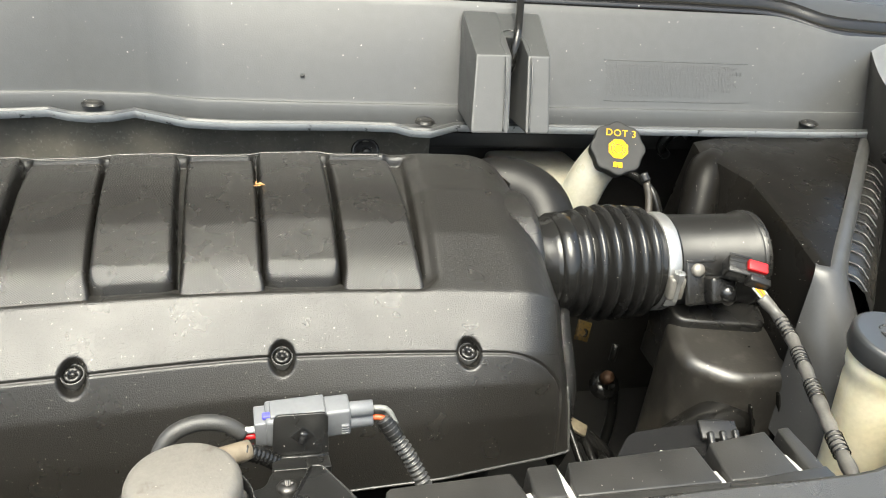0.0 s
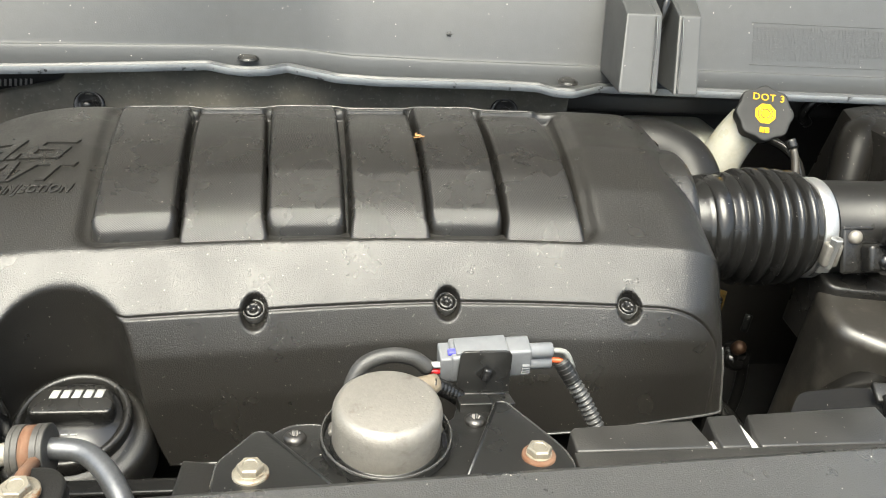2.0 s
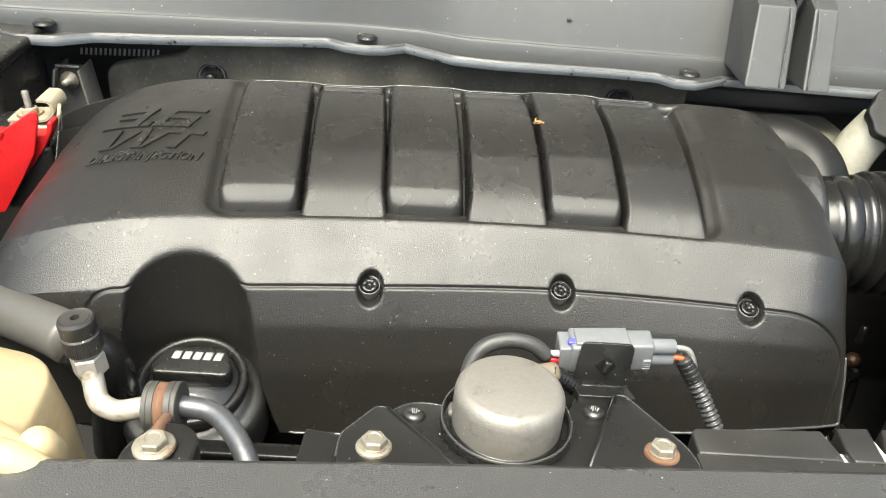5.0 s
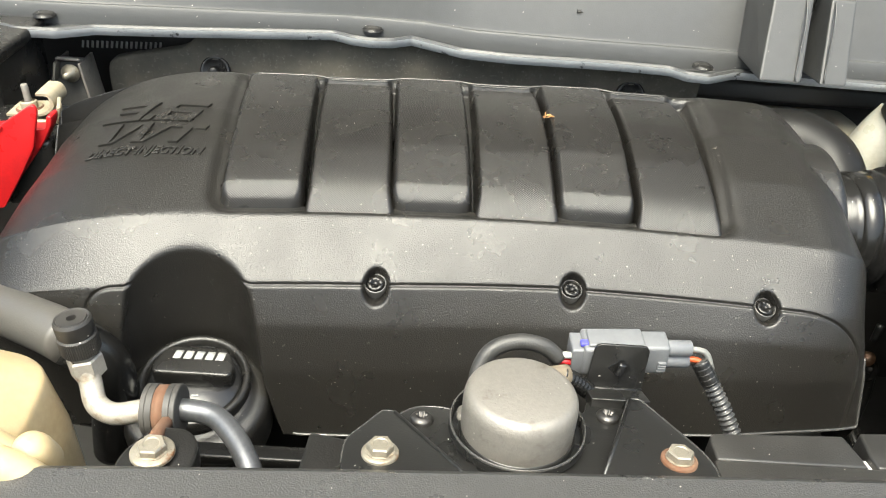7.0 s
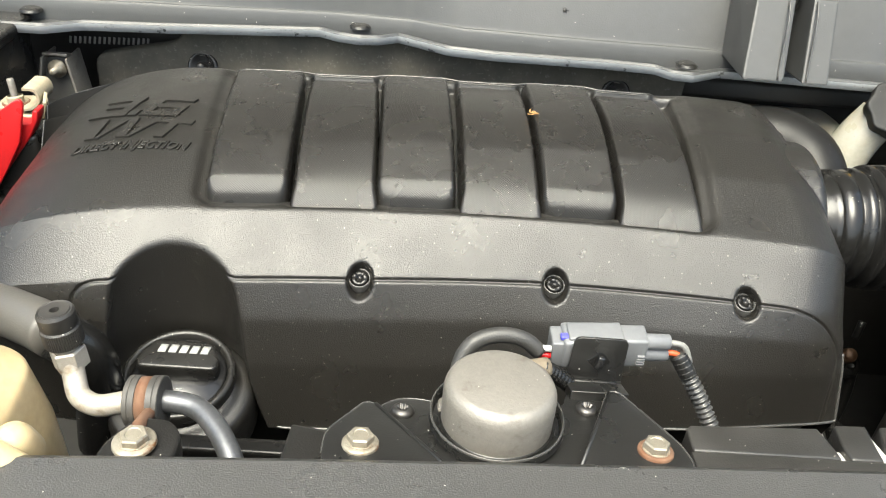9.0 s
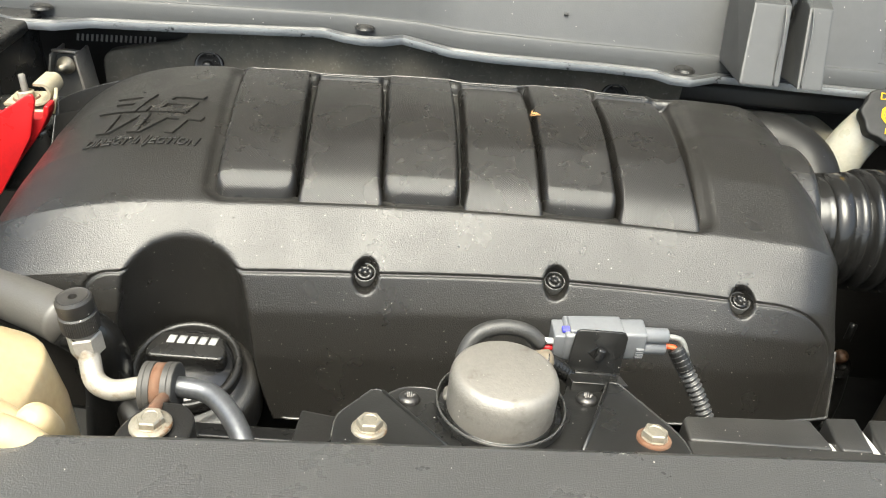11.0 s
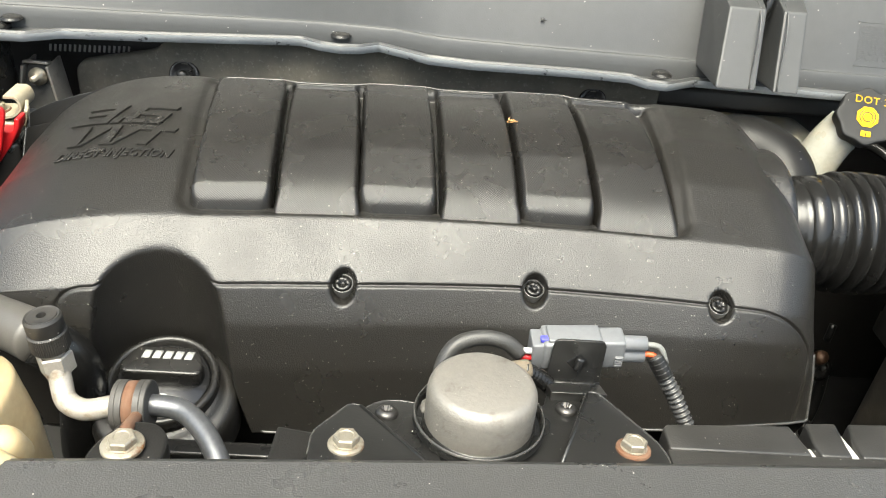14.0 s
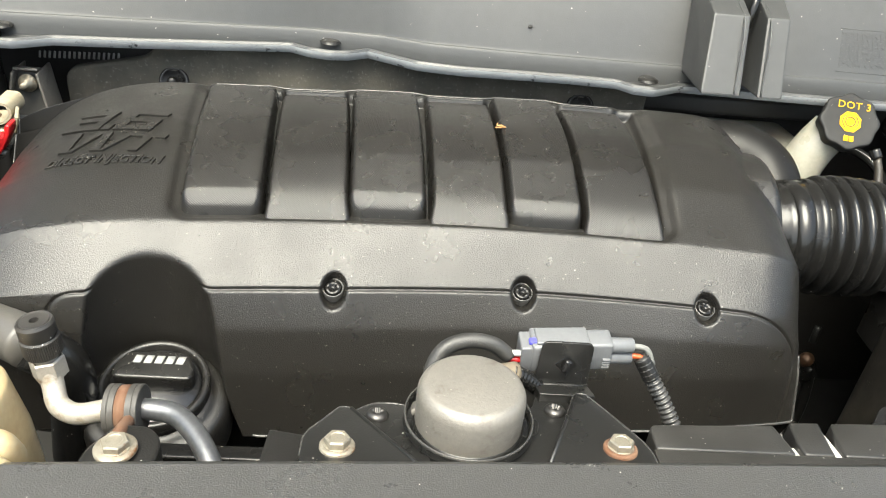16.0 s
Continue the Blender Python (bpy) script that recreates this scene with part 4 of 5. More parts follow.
LID_FOOT = [(0.430, 0.700), (0.445, 0.750), (0.490, 0.775), (0.535, 0.782), (0.560, 0.800), (0.710, 0.805), (0.738, 0.760), (0.486, 0.484), (0.469, 0.470), (0.452, 0.478), (0.456, 0.555), (0.448, 0.640)]
lid_z = lambda x, y: 1.090 - 0.05 * max(0.0, 0.60 - y)
lid_part = part("lid", slab(LID, 0.900, lid_z, 0.0075, 2, LID_FOOT), BLACK, airbox)
auto_smooth(lid_part, 22)
lid_part.data.materials[0] = LIDMAT
rim = [((0.4525, 0.4870), (-0.5, -0.8), 0.2), ((0.4560, 0.4825), (-0.2, -0.95), 0.7), ((0.4680, 0.4790), (0.15, -0.97), 1.0), ((0.4760, 0.4860), (0.55, -0.83), 1.0), ((0.4810, 0.4910), (0.76, -0.65), 0.9)]
rim += [((0.481 + 0.2345 * u, 0.491 + 0.2745 * u), (0.76, -0.65), max(0.0, 0.7 - 4 * u)) for u in np.linspace(0.05, 1, 20)]
rim_rows = [[(x + nx * (o - 0.62 * w * min(0, dz + 0.006)), y + ny * (o - 0.62 * w * min(0, dz + 0.006)), lid_z(x, y) + dz) for o, dz in ((-0.0095, -0.0006), (-0.0080, 0.0004), (-0.0050, 0.0003), (-0.0015, -0.0008), (0.0012, -0.0028), (0.0036, -0.0060), (0.0052, -0.0110), (0.0062, -0.060), (0.0075, -0.150))] for (x, y), (nx, ny), w in rim]
# Lid edge in the paler plastic, its sky reflection held in the colour.
part("lid_edge", grid(np.array(rim_rows)), ROLLED, airbox)
part("lid_bump", pipe([(0.484, 0.716, 1.070), (0.468, 0.698, 1.071), (0.452, 0.672, 1.044), (0.442, 0.652, 1.010)], lambda q: 0.0215 - 0.004 * q, 24, 20), LIDMAT, airbox)
part("tube_socket", turned([(0.047, 0.0), (0.047, 0.006), (0.0455, 0.008), (0.043, 0.006)], (0.460, AY, AZ), (-1, 0, 0), 40), BLACK, airbox)
# lower body with a step for the sensor's shelf
part("shelf", slab(rounded([(0.372, 0.536), (0.458, 0.522), (0.470, 0.575), (0.372, 0.590)], 0.012), 0.93, lambda x, y: 1.000 + 0.15 * (y - 0.53), 0.005, 3), BLACK, airbox)
stained = surface("stained_black_plastic", (0.0165, 0.0152, 0.0132), 0.36, spots=(0.030, 0.0275, 0.024), spot_size=45, spot_edge=(0.50, 0.62), dust=0.5, dust_size=300, grain=0.2, grain_size=400)
body_top = rounded([(0.370, 0.555), (0.360, 0.494), (0.400, 0.464), (0.466, 0.464), (0.492, 0.500), (0.500, 0.555)], 0.016, 6)
body_foot = rounded([(0.372, 0.560), (0.364, 0.490), (0.394, 0.446), (0.500, 0.438), (0.550, 0.480), (0.565, 0.560)], 0.016, 6)
part("lower_body", moulding(body_top, body_foot, lambda x, y: 0.987 + 0.10 * (y - 0.48), 0.80, 0.012), stained, airbox, "lower body with pale dried stains")
part("inlet_duct", pipe([(0.450, 0.492, 0.932), (0.408, 0.474, 0.937), (0.372, 0.458, 0.938), (0.338, 0.440, 0.934), (0.300, 0.410, 0.925)], 0.021, 30, 24), SATIN, airbox)
for x, z, tall in ((0.398, 0.925, 0.034), (0.421, 0.936, 0.052), (0.447, 0.940, 0.066)):
    part("stiffening_rib", block((0.0020, 0.012, tall), pose(x, 0.457, z, -12, -14, -8), 0.0006), SATIN, airbox)
# fluted side towards the wing
along, outward = np.array([0.236, 0.276, 0.0]), np.array([0.76, -0.65, 0.0])
flute_profile = [(0.004, 1.072), (0.014, 1.072), (0.025, 1.064), (0.036, 1.046), (0.044, 1.016), (0.050, 0.980), (0.053, 0.920), (0.054, 0.840)]
side_start = np.array([0.480, 0.490, 0.0])
part("fluted_side", grid(np.array([[side_start + along * u + outward * o + (0, 0, z) for o, z in flute_profile] for u in np.linspace(0, 1.0, 30)])), BLACK, airbox)
# Flutes paler than the side, with their highlights put into the colour.
for k in range(15):
    u = (k + 0.5) / 15
    part("flute", pipe([tuple(side_start + along * (u - 0.9 * o) + outward * (o + 0.0008) + (0, 0, z + 0.0008)) for o, z in flute_profile[:3]], 0.0008, 24, 8), SHINY_EDGE, airbox)

# ---- washer bottle ----
WX, WY = 0.4545, 0.389
washer = thing("washer_bottle", (WX, WY, 0.80), "cream plastic washer bottle neck with a hinged dark grey cap", "washer bottle")
part("neck", turned([(0.0270, -0.26), (0.0272, -0.10), (0.0280, -0.03), (0.0268, -0.020), (0.0290, -0.014), (0.0290, -0.004), (0.0265, 0.0)], (WX, WY, 1.072), (-0.15, -0.02, 1), 40), surface("pale_cream_plastic", (0.62, 0.57, 0.42), 0.36, second=(0.56, 0.50, 0.34), patch=16, through_light=0.3), washer)
W_AX = Vector((0.05, -0.06, 1)).normalized()
w_cap = part("cap", turned([(0.0305, -0.004), (0.0322, 0.0), (0.0328, 0.010), (0.0322, 0.0130), (0.0305, 0.0145), (0.0288, 0.0140), (0.0001, 0.0146)], (WX, WY, 1.071), W_AX, 48), CAPGREY, washer, "faded dark grey flip cap")
part("cap_tongue", block((0.014, 0.010, 0.003), pose(WX + 0.006, WY + 0.031, 1.080, 0, 0, -12), 0.001), CAPGREY, w_cap)
part("cap_skirt", pipe([(WX - 0.026, WY - 0.012, 1.071), (WX - 0.012, WY - 0.0275, 1.0685), (WX + 0.012, WY - 0.0275, 1.070), (WX + 0.028, WY - 0.010, 1.073)], 0.0035, 20, 10), CAPGREY, w_cap)
wf = Matrix.Translation(Vector((WX, WY, 1.071)) + W_AX * 0.0146) @ pose(0, 0, 0, 3, 3, -12)
for pts in ([(-0.013, 0.003), (0.013, 0.003)], [(-0.009, -0.009), (0.009, -0.009)], [(-0.013, 0.003), (-0.009, -0.009)], [(0.013, 0.003), (0.009, -0.009)], [(0, -0.006), (0, 0.009)], [(-0.008, 0.012), (-0.004, 0.014)], [(0.008, 0.012), (0.004, 0.014)], [(-0.012, 0.008), (-0.010, 0.011)], [(0.012, 0.008), (0.010, 0.011)], [(-0.004, -0.016), (0.004, -0.016)], [(-0.004, -0.019), (0.004, -0.019)]):
    part("cap_symbol", pipe([tuple(wf @ Vector((*p, 0.0))) for p in pts], 0.0009, straight=True, sides=8), CAPGREY, w_cap)

side_hoses = thing("coolant_hoses", (0.70, 0.62, 0.90), "pair of beige thin hoses beside the air filter box", "hoses")
pale_hose = surface("pale_beige_hose", (0.095, 0.078, 0.052), 0.5, second=(0.07, 0.057, 0.038), patch=30)
for upper, lower in (([(0.659, 0.668, 1.106), (0.653, 0.650, 1.114), (0.657, 0.620, 1.100), (0.665, 0.600, 1.070), (0.671, 0.594, 1.045)], [(0.671, 0.594, 1.045), (0.675, 0.590, 1.020), (0.676, 0.565, 0.949), (0.678, 0.555, 0.88)]),
                     ([(0.668, 0.668, 1.103), (0.661, 0.650, 1.112), (0.667, 0.625, 1.107), (0.672, 0.605, 1.087), (0.680, 0.600, 1.059)], [(0.680, 0.600, 1.059), (0.680, 0.585, 1.023), (0.684, 0.570, 0.974), (0.686, 0.555, 0.89)])):
    part("hose", pipe(upper, 0.0050, 30, 12), BEIGE, side_hoses, "grey-brown upper hose")
    part("hose", pipe(lower, 0.0056, 24, 12), pale_hose, side_hoses, "pale beige lower hose")
part("joint", pipe([(0.666, 0.676, 1.100), (0.657, 0.656, 1.113)], 0.0080, 6, 12), RUBBER, side_hoses)

# ---- front plate with slots ----
front_plate = thing("slotted_front_plate", (0.20, 0.30, 1.04), "black plastic plate with slots behind the sight shield", "plastic plate")
plate_top = lambda x, y: 1.0655 - 0.04 * (y - 0.29)
part("front_strip", slab([(0.064, 0.250), (0.336, 0.250), (0.336, 0.2893), (0.064, 0.2893)], 1.040, plate_top, 0.0008), DUSTY, front_plate)
for tongue in ([(0.0655, 0.2897), (0.1440, 0.2897), (0.1430, 0.2980), (0.1395, 0.3125), (0.0690, 0.3090), (0.0660, 0.3060)],
               [(0.1490, 0.2897), (0.1665, 0.2897), (0.1668, 0.2980), (0.1680, 0.3165), (0.1500, 0.3155), (0.1480, 0.2990)],
               [(0.1720, 0.2897), (0.2625, 0.2897), (0.2615, 0.2990), (0.2600, 0.3210), (0.1755, 0.3165), (0.1718, 0.3000)],
               [(0.2685, 0.2897), (0.3160, 0.2897), (0.3150, 0.3000), (0.3140, 0.3290), (0.2710, 0.3225), (0.2680, 0.3000)],
               [(0.3225, 0.2897), (0.3340, 0.2897), (0.3335, 0.3100), (0.3325, 0.3310), (0.3240, 0.3300), (0.3222, 0.3000)]):
    part("plate", slab(tongue, 1.040, plate_top, 0.0018, 3), DUSTY, front_plate)
for x, y, long_ in ((0.1465, 0.2940, 0.011), (0.1695, 0.3030, 0.028), (0.2652, 0.2960, 0.014), (0.3190, 0.3000, 0.022)):
    part("slot_strip", block((0.0042, long_, 0.003), pose(x, y, 1.0595, -6, 0, 6), 0.0006), PALE, front_plate, "bare pale metal strip in the slot")
part("edge_lip", slab([(0.262, 0.262), (0.335, 0.262), (0.332, 0.292), (0.264, 0.286)], 1.06, 1.0685, 0.001), DUSTY, front_plate)
inlet = thing("air_inlet_duct", (0.26, 0.35, 1.0), "thin black plastic air inlet duct with a clip", "air duct")
part("duct", slab(rounded([(0.212, 0.328), (0.300, 0.330), (0.304, 0.362), (0.282, 0.366), (0.240, 0.362)], 0.008), 1.010, lambda x, y: 1.042 - 0.1 * (y - 0.33), 0.005, 3), GLOSSY, inlet)
part("stay", pipe([(0.276, 0.372, 0.995), (0.282, 0.366, 1.015), (0.298, 0.364, 1.025), (0.312, 0.368, 1.015)], 0.004, 20, 12), BLACK, inlet)
clip = part("clip", block((0.026, 0.014, 0.004), pose(0.296, 0.348, 1.048, 20, 0, -8), 0.0012), BLACK, inlet)
for dx in (-0.009, 0.0, 0.009):
    part("clip_prong", block((0.004, 0.012, 0.006), pose(0.296 + dx, 0.340, 1.047, 30, 0, -8), 0.0012), BLACK, clip)

# ---- canister, its bracket and wiring ----
def plane(y):
    return 1.0685 - 0.20 * (y - 0.290)


bracket = thing("mounting_bracket", (-0.03, 0.29, 1.05), "black painted steel bracket bolted to the front beam", "bracket")
plate_outline = rounded([(-0.095, 0.255), (0.050, 0.255), (0.052, 0.285), (0.036, 0.300), (0.034, 0.334), (0.006, 0.334), (0.002, 0.318), (-0.062, 0.312), (-0.072, 0.3175), (-0.086, 0.3175), (-0.097, 0.309), (-0.102, 0.294)], 0.006, 3)
steel_black = surface("black_painted_steel", (0.009, 0.009, 0.0088), 0.30, grain=0.15, dust=0.8, dust_size=260, film=0.012)
part("plate", slab(plate_outline, lambda x, y: plane(y) - 0.003, lambda x, y: plane(y), 0.0008), steel_black, bracket)
left_g = [(-0.121, 0.254), (-0.062, 0.254), (-0.066, 0.260), (-0.098, 0.303), (-0.104, 0.304), (-0.121, 0.278)]
right_g = [(-0.001, 0.258), (0.053, 0.258), (0.057, 0.268), (0.055, 0.282), (0.033, 0.328), (0.027, 0.328)]
for g in (left_g, right_g):
    part("gusset", slab(rounded(g, 0.006, 3), lambda x, y: plane(y) - 0.002, lambda x, y: plane(y) + 0.0065, 0.0012), steel_black, bracket)
for fold in ([(-0.0640, 0.256), (-0.0665, 0.261), (-0.0985, 0.3025)], [(0.0000, 0.260), (0.0275, 0.3265)]):
    part("gusset_fold", pipe([(x, y, plane(y) + 0.0062) for x, y in fold], 0.0011, straight=True, sides=8), steel_black, bracket)
for g in (left_g, right_g):
    line = [(x, y, plane(y) + 0.0060) for x, y in rounded(g, 0.006, 3)]
    part("worn_edge", pipe(line[6:] + line[:1], 0.0007, straight=True, sides=6, cap=False), SHINY_EDGE, bracket, "worn bright edge")
ear = [(x, y, plane(y) - 0.0004) for x, y in plate_outline if y > 0.298 and x < -0.05]
part("worn_edge", pipe(ear, 0.0006, straight=True, sides=6), SHINY_EDGE, bracket)
tab = slab(rounded([(0.0065, 1.058), (0.0385, 1.058), (0.0375, 1.0905), (0.0075, 1.0905)], 0.004, 3), 0.0, 0.0016, 0.0004)
tab.transform(Matrix(((1, 0, 0, 0), (0, 0, -1, 0.3455), (0, 1, 0, 0), (0, 0, 0, 1))))
part("tab", tab, steel_black, bracket)
part("tab_bend", pipe([(0.0065, 0.3430, 1.0585), (0.0385, 0.3430, 1.0585)], 0.0022, 4, 10), steel_black, bracket)
part("tab_foot", slab([(0.0065, 0.326), (0.0385, 0.326), (0.0385, 0.345), (0.0065, 0.345)], 1.0555, lambda x, y: 1.0590 + (0.345 - y) * 0.45, 0.0006), steel_black, bracket)
part("tab_hole_clip", block((0.0045, 0.004, 0.0085), pose(0.0235, 0.3430, 1.0745, 0, 12, 0), 0.0012), GLOSSY, bracket)
# Flat dark piece on the uncut tab, painting the shade of its hole.
part("tab_hole", turned([(0.0001, 0.0), (0.0066, 0.0), (0.0072, -0.0006)], (0.0235, 0.3436, 1.0745), (0, -1, 0), 4), SHADE, bracket, "dark square piece standing for the shaded hole", smooth=False)
CAN = Vector((-0.0370, 0.2955, plane(0.296) + 0.006))
CAN_AX = Vector((0.0, 0.06, 1)).normalized()
part("cup", turned([(0.0322, -0.001), (0.0328, 0.0045), (0.0335, 0.0050), (0.0340, 0.0040), (0.0344, 0.0)], CAN, CAN_AX, 64), steel_black, bracket)

part("cup_rim", turned([(0.0330, 0.0044), (0.0335, 0.0054), (0.0340, 0.0050), (0.0342, 0.0040)], CAN, CAN_AX, 64), SHINY_EDGE, bracket, "worn bright rim")
canister = thing("metal_canister", CAN, "dull grey round metal canister on the black bracket", "canister")
part("body", turned([(0.0282, -0.004), (0.0284, 0.0175), (0.0280, 0.0205), (0.0268, 0.0232), (0.0250, 0.0248), (0.0230, 0.0254), (0.0001, 0.0256)], CAN, CAN_AX, 72), STEEL, canister)
part("foot_ring", turned([(0.0292, -0.002), (0.0292, 0.001), (0.0284, 0.0016)], CAN, CAN_AX, 56), steel_black, canister)
for a in (0.25, math.pi - 0.25):
    part("ear", block((0.009, 0.010, 0.008), Matrix.Translation(CAN) @ pose(0.0255 * math.cos(a), 0.0255 * math.sin(a), 0.001, -9, 35 if a < 1 else -35, 0), 0.002), STEEL, canister)


def hex_bolt(name, at, axis, washer_r, head_r, rusty, label, group):
    ob = thing(name, at, label, "bolt", group)
    part("washer", turned([(washer_r, 0.0), (washer_r, 0.0014), (washer_r * 0.92, 0.0019), (head_r * 0.9, 0.0021)], at, axis, 36), RUST if rusty else ZINC, ob)
    ax = Vector(axis).normalized()
    prof = [(head_r * 1.12, 0.0019), (head_r * 1.12, 0.0024), (head_r, 0.0026), (head_r, 0.0056), (head_r * 0.9, 0.0064), (head_r * 0.62, 0.0064), (head_r * 0.55, 0.0060), (0.0001, 0.0060)]
    hexed = lambda a, k: 1.0 if k < 2 or k > 4 else 0.866 / math.cos((a % (math.pi / 3)) - math.pi / 6) * 1.08
    o = part("head", turned(prof, at, axis, 48, hexed), ZINC, ob)
    auto_smooth(o, 28)
    return ob


hex_bolt("hex_bolt", (-0.1035, 0.268, plane(0.268) + 0.0065), (0, 0.17, 1), 0.0088, 0.0060, False, "worn zinc hex bolt with a pale washer on the bracket", "bracket bolts")
hex_bolt("hex_bolt", (0.0395, 0.2755, plane(0.2755) + 0.0065), (0, 0.17, 1), 0.0088, 0.0060, True, "hex bolt with a rusty orange washer on the bracket", "bracket bolts")
for x, y in ((-0.0845, 0.304), (0.0140, 0.316)):
    at = (x, y, plane(y))
    sc = thing("pan_screw", at, "dark steel torx screw on the bracket", "screw", "bracket screws")
    part("head", turned([(0.0060, 0.0), (0.0062, 0.0012), (0.0054, 0.0026), (0.0036, 0.0036), (0.0026, 0.0037), (0.0022, 0.0012), (0.0001, 0.0010)], at, (0, 0.17, 1), 48, lambda a, k: 1.0 + (0.22 * math.cos(6 * a) if 4 <= k <= 5 else 0)), surface("dark_steel", (0.07, 0.067, 0.064), 0.38, metal=0.8, patch=200), sc)

conn = thing("wiring_connector", (0.03, 0.357, 1.06), "light grey plastic wiring connector with coloured wires", "connector")
CF = pose(0.0205, 0.3575, 1.0745, 4, -3, 2)
part("housing", block((0.0345, 0.018, 0.0200), CF, 0.002), GREYC, conn)
part("housing_lid", block((0.031, 0.0135, 0.003), CF @ pose(0.001, 0, 0.0102), 0.001), GREYC, conn)
part("back_shell", block((0.008, 0.015, 0.018), CF @ pose(-0.0195, 0, -0.001), 0.001), GREYC, conn)
part("plug", block((0.015, 0.0145, 0.020), CF @ pose(0.0235, -0.001, 0.0005), 0.0018), GREYC, conn)
for dz in (0.0045, -0.0045):
    part("barrel", turned([(0.0046, 0.0), (0.0046, 0.016), (0.0040, 0.0165), (0.0001, 0.0165)], CF @ Vector((0.028, -0.002, dz + 0.0005)), (1, 0.02, 0.03), 20), GREYC, conn)
for k in range(4):
    part("latch_ridge", block((0.0045, 0.003, 0.0011), CF @ pose(0.0275, -0.0085, -0.006 + 0.0019 * k), 0.0003), GREYC, conn)
part("lock_tab", block((0.0045, 0.004, 0.0025), CF @ pose(-0.0165, -0.003, 0.0095), 0.0006), BLUE, conn, "blue lock tab")
for dz, mt in ((0.002, WHITE), (-0.003, RED)):
    part("wire", pipe([tuple(CF @ Vector((-0.0225, -0.005, dz))), tuple(CF @ Vector((-0.031, -0.005, dz + 0.0005)))], 0.0020, 4, 10), mt, conn)
part("wire", pipe([tuple(CF @ Vector((0.043, -0.002, -0.004))), tuple(CF @ Vector((0.050, -0.003, -0.004))), tuple(CF @ Vector((0.056, -0.006, -0.009)))], 0.0018, 8, 8), ORANGE, conn)
part("wire", pipe([tuple(CF @ Vector((0.043, -0.002, 0.004))), tuple(CF @ Vector((0.052, -0.003, 0.003))), tuple(CF @ Vector((0.058, -0.006, -0.008)))], 0.0018, 8, 8), surface("grey_wire", (0.15, 0.15, 0.14), 0.5), conn)
lead = thing("canister_lead", (-0.02, 0.35, 1.05), "black sleeved cable from connector to canister", "cable")
part("cable", pipe([tuple(CF @ Vector((-0.030, -0.005, -0.0005))), (-0.018, 0.352, 1.0795), (-0.034, 0.352, 1.0820), (-0.048, 0.348, 1.078), (-0.055, 0.340, 1.066), (-0.054, 0.330, 1.055)], 0.0046, 40, 14), surface("dusty_cable_sleeve", (0.020, 0.0195, 0.0185), 0.5, second=(0.034, 0.033, 0.031), patch=90, grain=0.4, grain_size=900), lead)
part("stub", pipe([(-0.022, 0.333, 1.073), (-0.006, 0.340, 1.071)], 0.0058, 6, 14), surface("brown_paper", (0.10, 0.080, 0.055), 0.7, second=(0.16, 0.13, 0.09), patch=200), lead, "brown paper tag round the cable")
part("braid", pipe([(-0.010, 0.338, 1.073), (0.002, 0.341, 1.064), (0.010, 0.343, 1.056)], lambda q: 0.0048 + 0.0004 * math.sin(60 * q), 40, 12), RUBBER, lead)
loom = thing("corrugated_loom", (0.08, 0.34, 1.03), "black corrugated cable loom", "cable loom")
LOOM = [tuple(CF @ Vector((0.0505, -0.004, -0.0035))), (0.0790, 0.350, 1.062), (0.089, 0.343, 1.047), (0.098, 0.334, 1.03), (0.105, 0.325, 1.01)]
part("tube", pipe(LOOM, lambda q: 0.0046 + 0.0007 * math.sin(150 * q), 200, 14), surface("dusty_loom_plastic", (0.024, 0.024, 0.024), 0.30, second=(0.045, 0.044, 0.042), patch=80, dust=0.4, dust_size=400), loom)
part("tape_wrap", pipe(LOOM[:2], 0.0052, 8, 12), MATTE, loom)

# ---- air-conditioning line ----
ac = thing("service_line", (-0.22, 0.30, 1.04), "aluminium air-conditioning pipe with a black service cap", "pipe")
part("tube", pipe([(-0.2588, 0.3205, 1.080), (-0.2560, 0.3150, 1.068), (-0.2510, 0.3070, 1.0600), (-0.2430, 0.3030, 1.0590), (-0.2250, 0.3030, 1.0625), (-0.2100, 0.3030, 1.0640)], 0.0057, 60, 20), WORN_ALU, ac)
# Run past the clamp: darker copy of the aluminium, its dark reflection painted in.
pipe_mesh = pipe([(-0.2180, 0.3030, 1.0640), (-0.2060, 0.3035, 1.0640), (-0.1900, 0.3005, 1.0640), (-0.1780, 0.2900, 1.0630), (-0.1680, 0.2760, 1.0600), (-0.1600, 0.2600, 1.052), (-0.156, 0.248, 1.035)], 0.0057, 90, 20)
part("tube", pipe_mesh, surface("dark_reflection_aluminium", (0.14, 0.143, 0.148), 0.36, metal=0.7, second=(0.060, 0.062, 0.066), patch=30), ac)
V_AX = Vector((-0.10, 0.03, 1)).normalized()
V_AT = Vector((-0.2592, 0.3205, 1.079))
part("hex_nut", turned([(0.0080, -0.010), (0.0090, -0.009), (0.0090, 0.0015), (0.0080, 0.0025)], V_AT, V_AX, 6), WORN_ALU, ac, smooth=False)
part("nut_collar", turned([(0.0066, 0.002), (0.0066, 0.008)], V_AT, V_AX, 20), WORN_ALU, ac)
